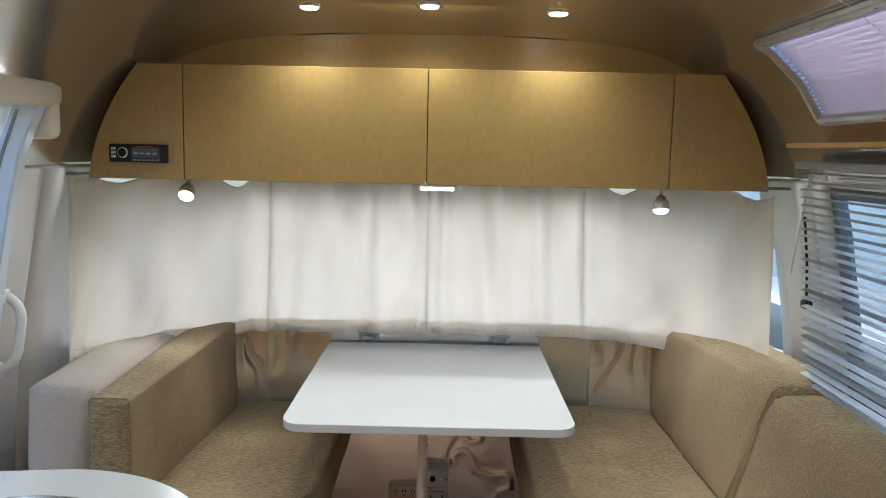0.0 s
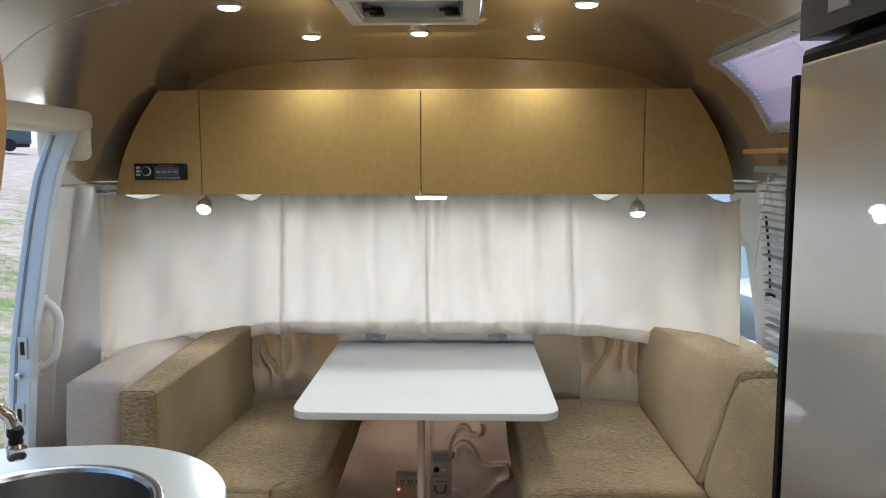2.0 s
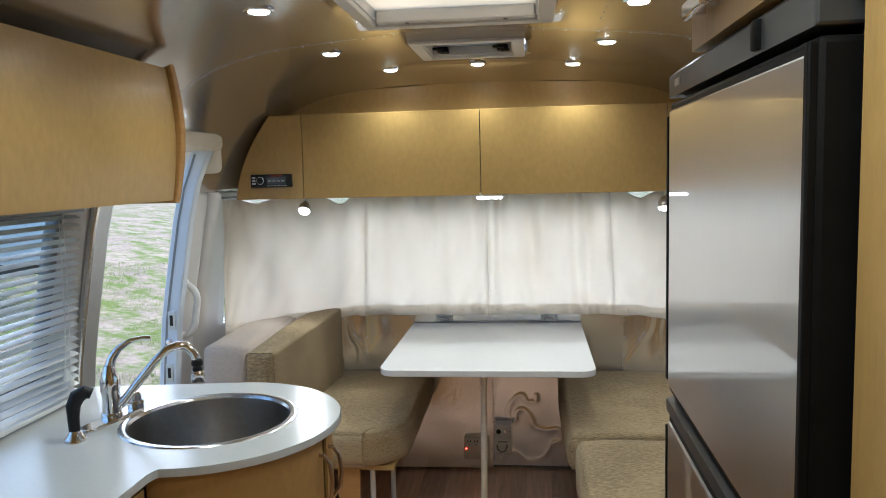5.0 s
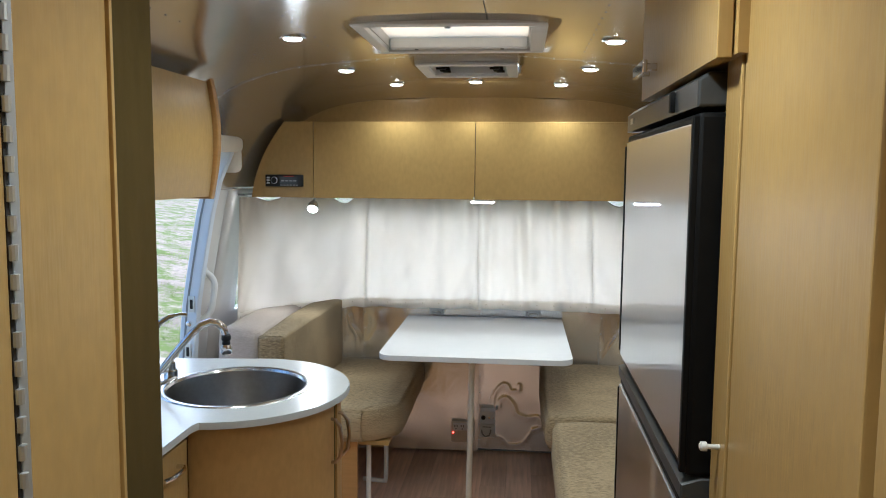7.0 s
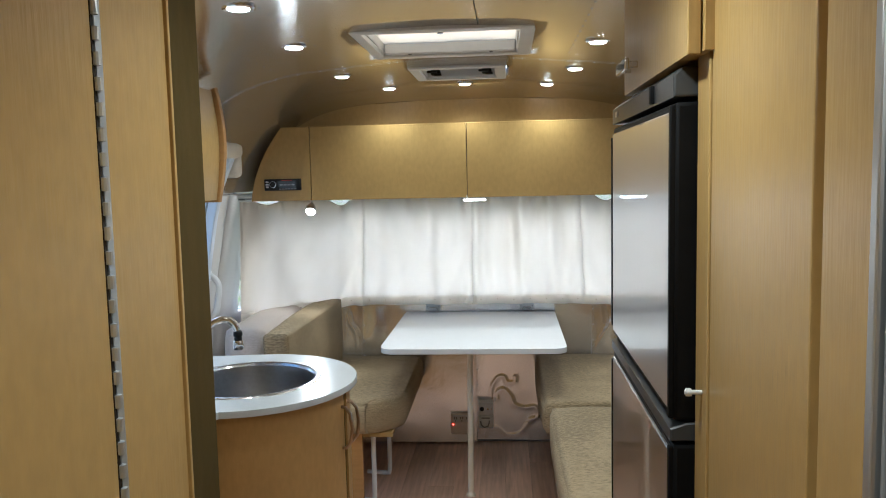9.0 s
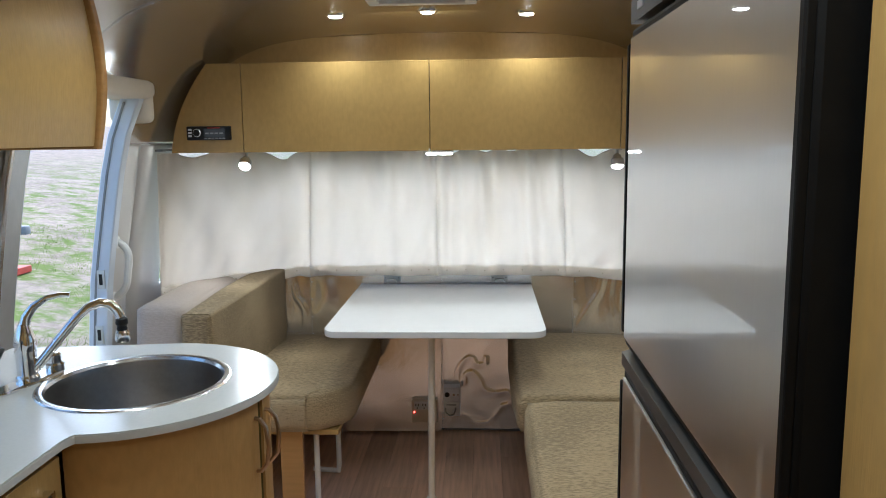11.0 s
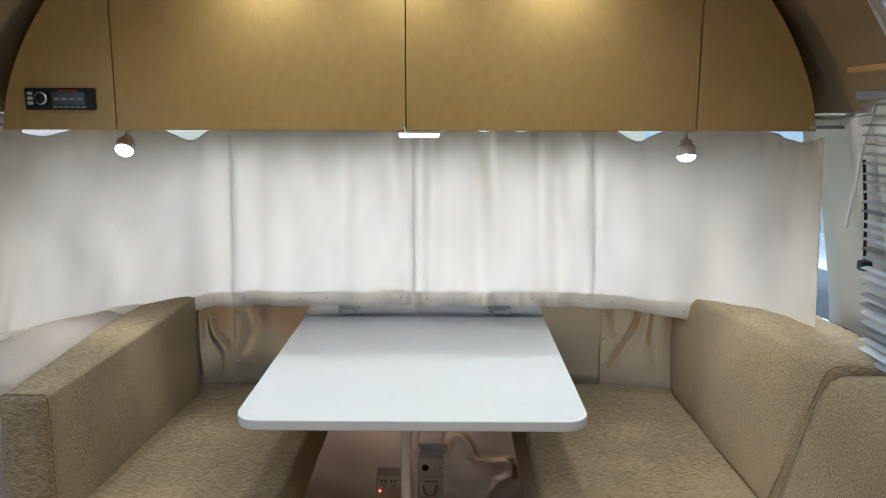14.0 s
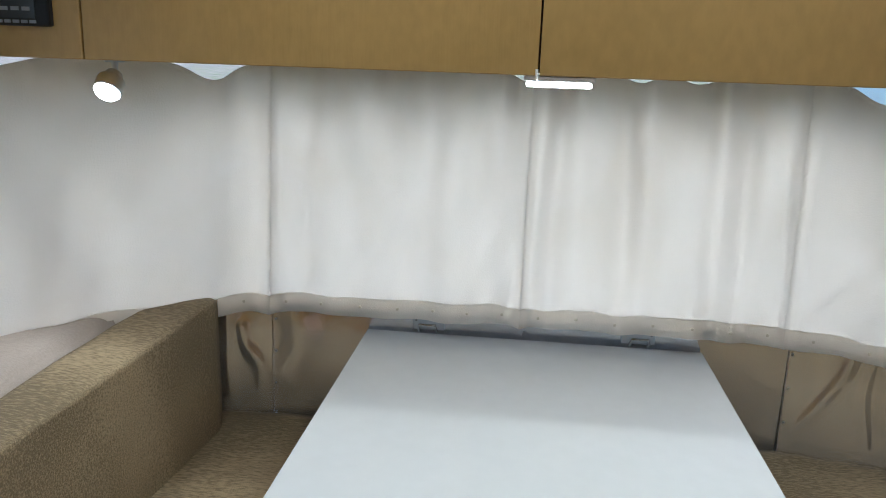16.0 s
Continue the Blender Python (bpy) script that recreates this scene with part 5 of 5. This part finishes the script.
part("back_panel", prism([(-1.19, 1.35), (CC[0] - 0.02, 1.41), (CC[0] - 0.02, 1.425), (-1.19, 1.365)], "z", 0.0, 0.845), WOOD, rb)
for a in (-11, 0):
    ca, sa = math.cos(radians(a)), math.sin(radians(a))
    def rad(r, z):
        return (CC[0] + r * ca, CC[1] + r * sa, z)
    r0 = CR - 0.025
    part("handle", tube([rad(r0, 0.795), rad(r0 + 0.012, 0.794), rad(r0 + 0.028, 0.775), rad(r0 + 0.034, 0.73), rad(r0 + 0.028, 0.685), rad(r0 + 0.012, 0.666), rad(r0, 0.665)], 0.0055, 8), BRASS, rb, "bronze bow handle")

ko = thing("kitchen_overhead_cabinet", (-1.0, 0.5, 1.42), "blond wood overhead cabinet with a curved front above the sink", "cabinet")
def front_x(z):
    return -0.834 + 0.018 * math.sin(min(1, max(0, (z - 1.432) / 0.355)) * math.pi)
zs = [1.432 + 0.355 * k / 8 for k in range(9)]
part("body", prism([(front_x(z) - 0.02, z) for z in zs] + [(-0.93, 1.735), (-1.02, 1.62), (-1.08, 1.50), (-1.11, 1.432)], "y", -0.295, 1.232), WOOD, ko)
for y0, y1 in ((-0.293, 0.460), (0.464, 1.229)):
    part("door", prism([(front_x(z), z) for z in zs] + [(front_x(z) - 0.018, z) for z in reversed(zs)], "y", y0, y1, 0.001, 1), WOOD, ko)
zs2 = [1.424 + 0.375 * k / 10 for k in range(11)]
part("end_panel", prism([(-0.829 + 0.027 * math.sin((z - 1.424) / 0.40 * math.pi), z) for z in zs2] + [(-0.90, 1.77), (-0.97, 1.69), (-1.06, 1.555), (-1.11, 1.424)], "y", 1.234, 1.262, 0.004, 2), WOOD_H, ko, "thick rounded wooden end panel")

window_4 = tagged(new("window_4"), "kitchen window in a dark frame above the sink", "window", "", "structure")
window_frame(window_4, -1, 0.36, 1.21, 0.94, 1.41)
blind_l, _ = blind("white metal venetian blind over the kitchen window", -1, 0.33, 1.245, 1.405, 0.885, 0.03, 24, SLAT_L)
for dy in (0.0, 0.02):
    part("pull_cord", tube([(-1.105, 1.125 + dy, 1.40), (-1.11, 1.125 + dy, 1.10), (-1.115, 1.12 + dy, 0.985 - dy)], 0.0012, 5), WPLAST, blind_l)
    part("tassel", lathe([(0.004, 0.03), (0.010, 0.0), (0.007, -0.002)], (-1.115, 1.12 + dy, 0.955 - dy), 10), WPLAST, blind_l)

# ---- entry door ----
def wx_l(z, d=0.0):
    return CX - width_at(z) - d
door_1 = tagged(new("door_1"), "open entry doorway with a pale blue-grey jamb", "door", "", "structure")
def jamb(y0, y1, d0, d1, z0, z1, bev=0.004):
    zs = [z0 + (z1 - z0) * k / 12 for k in range(13)]
    return prism([(wx_l(z, d0), z) for z in zs] + [(wx_l(z, d1), z) for z in reversed(zs)], "y", y0, y1, bev, 1)
part("jamb", jamb(2.012, 2.055, -0.020, 0.05, 0.0, 1.60), JAMB_TONE, door_1, "pale jamb with blue daylight put into its colour")
part("jamb", jamb(1.430, 1.466, -0.006, 0.06, 0.0, 1.60), ALU_F, door_1, "grey metal jamb")
part("casing", jamb(1.372, 1.430, -0.012, 0.0, 0.0, 1.60), ALU_F, door_1)
part("casing", jamb(1.350, 1.371, -0.020, 0.0, 0.0, 1.60), ALU, door_1)
part("lintel", bx(wx_l(1.6, 0.05), wx_l(1.6, -0.004), 1.43, 2.055, 1.602, 1.625, 0.004), JAMB_TONE, door_1)
part("threshold", bx(wx_l(0, 0.06), wx_l(0, -0.02), 1.43, 2.055, -0.01, 0.012, 0.003), ALU_F, door_1)
part("gasket", jamb(2.0095, 2.0125, 0.022, 0.030, 0.05, 1.58, 0), GREYP, door_1)
for z in (0.945, 0.738):
    part("strike_plate", bx(wx_l(z, 0.020), wx_l(z, -0.008), 2.006, 2.013, z - 0.035, z + 0.035, 0.002), ALU_F, door_1)
    part("strike_slot", bx(wx_l(z, 0.012), wx_l(z, 0.000), 2.004, 2.0065, z - 0.02, z + 0.02), BLACK, door_1)
part("latch_pin", moved(lathe([(0.012, 0), (0.012, 0.012), (0.006, 0.018)], (0, 0, 0), 14), Matrix.Translation((wx_l(0.86, 0.01), 2.012, 0.86)) @ Matrix.Rotation(radians(90), 4, "X")), CHROME, door_1)
part("seal", jamb(2.056, 2.064, -0.012, 0.0, 0.74, 0.90, 0), BLACK, door_1)
cover = thing("door_cover", (-1.1, 1.8, 1.6), "ivory plastic moulded cover over the entry door", "cover")
part("shell", merge(soft_box(-1.20, -1.035, 1.40, 2.115, 1.590, 1.660, 0.028, 0.0, 10, 0), soft_box(-1.20, -1.045, 2.055, 2.115, 1.505, 1.650, 0.026, 0.0, 10, 0)), IVORY, cover, "", 180)
grab = thing("grab_handle", (-1.2, 2.11, 0.86), "white plastic grab handle beside the entry door", "handle")
GZ = [0.858 + 0.214 * k / 16 for k in range(17)]
part("bar", tube([(wx_l(z, -0.004 - 0.050 * (1 - abs(2 * (z - 0.965) / 0.214) ** 4)), 2.092, z) for z in GZ], 0.0135, 12), WPLAST, grab)
for z in (0.86, 1.07):
    part("foot", bx(wx_l(z, 0.0), wx_l(z, -0.01), 2.068, 2.102, z - 0.022, z + 0.022, 0.004), WPLAST, grab)

# ---- outdoors ----
def ground_z(x, y):
    """The lot rises beyond the entry door."""
    near = max(0, 1 - math.hypot(x, y) / 60)
    return GROUND + 3.4 * (1 - math.exp(-max(0, -x - 2.0) / 17)) + 0.02 * min(200, max(0, -x - 14)) + 0.05 * near * noise.noise(Vector((x * 0.6, y * 0.6, 0)))

g = bmesh.new()
bmesh.ops.create_grid(g, x_segments=160, y_segments=160, size=0.5)
for v in g.verts:
    for i in range(2):
        u = v.co[i] * 2
        v.co[i] = math.copysign(abs(u) ** 4 * 900 + abs(u) * 30, u)
    v.co.z = ground_z(v.co.x, v.co.y)
ground = single("ground", g, GROUNDM, "dry pinkish earth with patches of spring grass", "ground", "", "structure")
nt = GROUNDM.node_tree
co = nt.nodes.new("ShaderNodeTexCoord")
no = nt.nodes.new("ShaderNodeTexNoise")
no.inputs["Scale"].default_value, no.inputs["Detail"].default_value = 2.4, 14
no.inputs["Roughness"].default_value = 0.72
nt.links.new(co.outputs["Object"], no.inputs[0])
rp = nt.nodes.new("ShaderNodeValToRGB")
rp.color_ramp.elements[0].position, rp.color_ramp.elements[1].position = 0.46, 0.58
mx = nt.nodes.new("ShaderNodeMix")
mx.data_type = "RGBA"
b = nt.nodes["Principled BSDF"]
src = b.inputs["Base Color"].links[0].from_socket
nt.links.new(no.outputs[0], rp.inputs[0])
sep, fade, mul = [nt.nodes.new("ShaderNode" + k) for k in ("SeparateXYZ", "MapRange", "Math")]   # the lot is bare earth farther out
nt.links.new(co.outputs["Object"], sep.inputs[0])
nt.links.new(sep.outputs[0], fade.inputs[0])
fade.inputs[1].default_value, fade.inputs[2].default_value = -13.0, -8.5
mul.operation = "MULTIPLY"
nt.links.new(rp.outputs[0], mul.inputs[0])
nt.links.new(fade.outputs[0], mul.inputs[1])
nt.links.new(mul.outputs[0], mx.inputs[0])
nt.links.new(src, mx.inputs[6])
mx.inputs[7].default_value = (0.14, 0.18, 0.045, 1)
nt.links.new(mx.outputs[2], b.inputs["Base Color"])

bm = bmesh.new()
rng = random.Random(4)
for _ in range(26000):
    d = 2.2 + 9 * rng.random() ** 1.3
    a = radians(rng.uniform(18, 62))
    x, y = -1.2 - d * math.sin(a), 1.5 + d * math.cos(a)
    if noise.noise(Vector((x * 0.7, y * 0.7, 3))) < -0.05:
        continue
    z = ground_z(x, y) - 0.02
    for _k in range(3):
        u, w, h = rng.uniform(0, 6.28), rng.uniform(0.002, 0.005), rng.uniform(0.02, 0.06)
        e = Vector((math.cos(u), math.sin(u), 0))
        lean = Vector((rng.uniform(-0.05, 0.05), rng.uniform(-0.05, 0.05), h))
        c = Vector((x + rng.uniform(-0.05, 0.05), y + rng.uniform(-0.05, 0.05), z))
        bm.faces.new([bm.verts.new(q) for q in (c - e * w, c + e * w, c + lean)])
single("grass", bm, GRASS, "patchy green spring grass on dry earth", "grass", "", "stuff", smooth=0)

JX, JY = -5.23, 7.70
JG = ground_z(JX, JY)
TANK = mat("pale_grey_cover", (0.60, 0.64, 0.66), 0.4, 0, 0.06, (6, 6, 6))
tk = thing("tank_cover", (JX - 0.42, JY + 0.1, JG + 0.54), "pale grey plastic tank cover standing on the dark tongue beam", "tank cover")
part("shell", bx(JX - 0.82, JX - 0.07, JY - 0.20, JY + 0.34, JG + 0.542, JG + 1.18, 0.04), TANK, tk)
part("lid", bx(JX - 0.80, JX - 0.09, JY - 0.18, JY + 0.32, JG + 1.18, JG + 1.24, 0.025), TANK, tk)
jk = thing("trailer_jack", (JX, JY, JG), "black trailer tongue jack with a chain and a red foot", "trailer jack")
part("post", tube([(JX, JY, JG + 0.05), (JX, JY, JG + 1.02)], 0.035, 12), ALU_F, jk)
part("head", bx(JX - 0.06, JX + 0.06, JY - 0.05, JY + 0.05, JG + 0.85, JG + 1.08, 0.02), BLACK, jk)
part("beam", bx(JX - 1.1, JX + 0.12, JY - 0.04, JY + 0.04, JG + 0.42, JG + 0.54, 0.008), BLACK, jk)
part("coupler", bx(JX + 0.05, JX + 0.26, JY - 0.05, JY + 0.05, JG + 0.43, JG + 0.53, 0.015), GREYP, jk)
part("bracket", bx(JX - 0.09, JX + 0.09, JY - 0.09, JY + 0.09, JG + 0.38, JG + 0.41, 0.005), BLACK, jk)
part("foot", bx(JX - 0.17, JX + 0.17, JY - 0.15, JY + 0.15, JG - 0.02, JG + 0.06, 0.01), REDP, jk, "red steel foot plate")
for k in range(9):
    zc = JG + 0.40 - 0.04 * k
    m = Matrix.Translation((JX + 0.09, JY - 0.05, zc)) @ Matrix.Rotation(radians(90 * (k % 2)), 4, "Z")
    part("chain_link", moved(tube([(0.014 * math.cos(a * math.tau / 10), 0, 0.026 * math.sin(a * math.tau / 10)) for a in range(10)], 0.005, 6, True), m), GREYP, jk)

def vehicle(nm, at, ang, size, label, body_m, cat):
    L, W, H = size
    m = Matrix.Translation(at) @ Matrix.Rotation(ang, 4, "Z")
    t = new(nm)
    t.matrix_basis = m
    tagged(t, label, cat)
    def sub(n, bmx, mt, lab=""):
        o = ob_from(n, bmx, mt)
        o.parent = t
        return tagged(o, lab)
    sub("body", soft_box(-L / 2, L / 2, -W / 2, W / 2, 0.35, H, 0.12, 0.02, 12, 0), body_m)
    sub("skirt", bx(-L / 2 + 0.1, L / 2 - 0.1, -W / 2 + 0.05, W / 2 - 0.05, 0.22, 0.42, 0.03), BLACK)
    for sx in (-0.3, 0.3):
        for sy in (-1, 1):
            w = sub("wheel", moved(lathe([(0.2, -0.1), (0.30, -0.1), (0.33, -0.06), (0.33, 0.06), (0.30, 0.1), (0.2, 0.1)], (0, 0, 0), 24), Matrix.Translation((L * sx, sy * (W / 2 - 0.08), 0.33)) @ Matrix.Rotation(radians(90), 4, "X")), BLACK)
    for k in range(3 if "trailer" not in nm else 0):
        sub("window", bx(-L / 2 + 0.5 + k * (L - 1) / 3, -L / 2 + 0.3 + (k + 1) * (L - 1) / 3, -W / 2 - 0.03, -W / 2 + 0.03, H * 0.55, H * 0.82, 0.01), LCD, "dark window")
        sub("seam", bx(-L / 2 + 0.42 + k * (L - 1) / 3, -L / 2 + 0.44 + k * (L - 1) / 3, -W / 2 - 0.024, -W / 2, 0.45, H * 0.95), GREYP)
    return t
vehicle("parked_trailer", (5.0, 5.0, GROUND), radians(-84), (15.0, 2.4, 3.6), "pale blue-grey trailer parked alongside", mat("pale_blue_panel", (0.58, 0.67, 0.69), 0.4, 0, 0.05), "trailer")
vehicle("cargo_trailer", (JX - 3.62, JY + 0.95, JG), 0.0, (4.2, 2.0, 2.5), "white enclosed trailer standing behind its jack", mat("white_trailer_skin", (0.70, 0.73, 0.76), 0.4, 0, 0.04), "trailer")
vehicle("parked_car", (2.6, 2.6, GROUND), radians(-84), (4.2, 1.7, 1.42), "dark grey car parked beside the window", mat("dark_car_paint", (0.14, 0.165, 0.175), 0.4, 0.0, 0.05), "car")
vehicle("pickup_truck", (-25.0, 39.0, ground_z(-25.0, 39.0)), radians(30), (5.2, 2.0, 1.9), "distant dark pickup truck on the dirt lot", mat("truck_paint", (0.10, 0.11, 0.12), 0.3, 0.2, 0.05), "truck")

# ---- floor planks, last ----
for i in range(20):
    x = CX - 1.22 + plank_w * (i + 0.5)
    y = -1.9 - (i * 0.37) % 0.9
    while y < 2.99:
        y0, y1 = max(y, -1.9), min(y + 0.9, 3.0)
        if y1 - y0 > 0.03:
            if (x - CX) < 1.2:
                o = new("plank", plank_mesh(y1 - y0))
                o.location = (x, y0, 0.0)
                o.parent = floor
        y += 0.9
nt = FLOORM.node_tree
oi = nt.nodes.new("ShaderNodeObjectInfo")
hs = nt.nodes.new("ShaderNodeHueSaturation")
mr = nt.nodes.new("ShaderNodeMapRange")
mr.inputs[3].default_value, mr.inputs[4].default_value = 0.84, 1.18
b = nt.nodes["Principled BSDF"]
nt.links.new(oi.outputs["Random"], mr.inputs[0])
nt.links.new(mr.outputs[0], hs.inputs["Value"])
nt.links.new(b.inputs["Base Color"].links[0].from_socket, hs.inputs["Color"])
nt.links.new(hs.outputs[0], b.inputs["Base Color"])
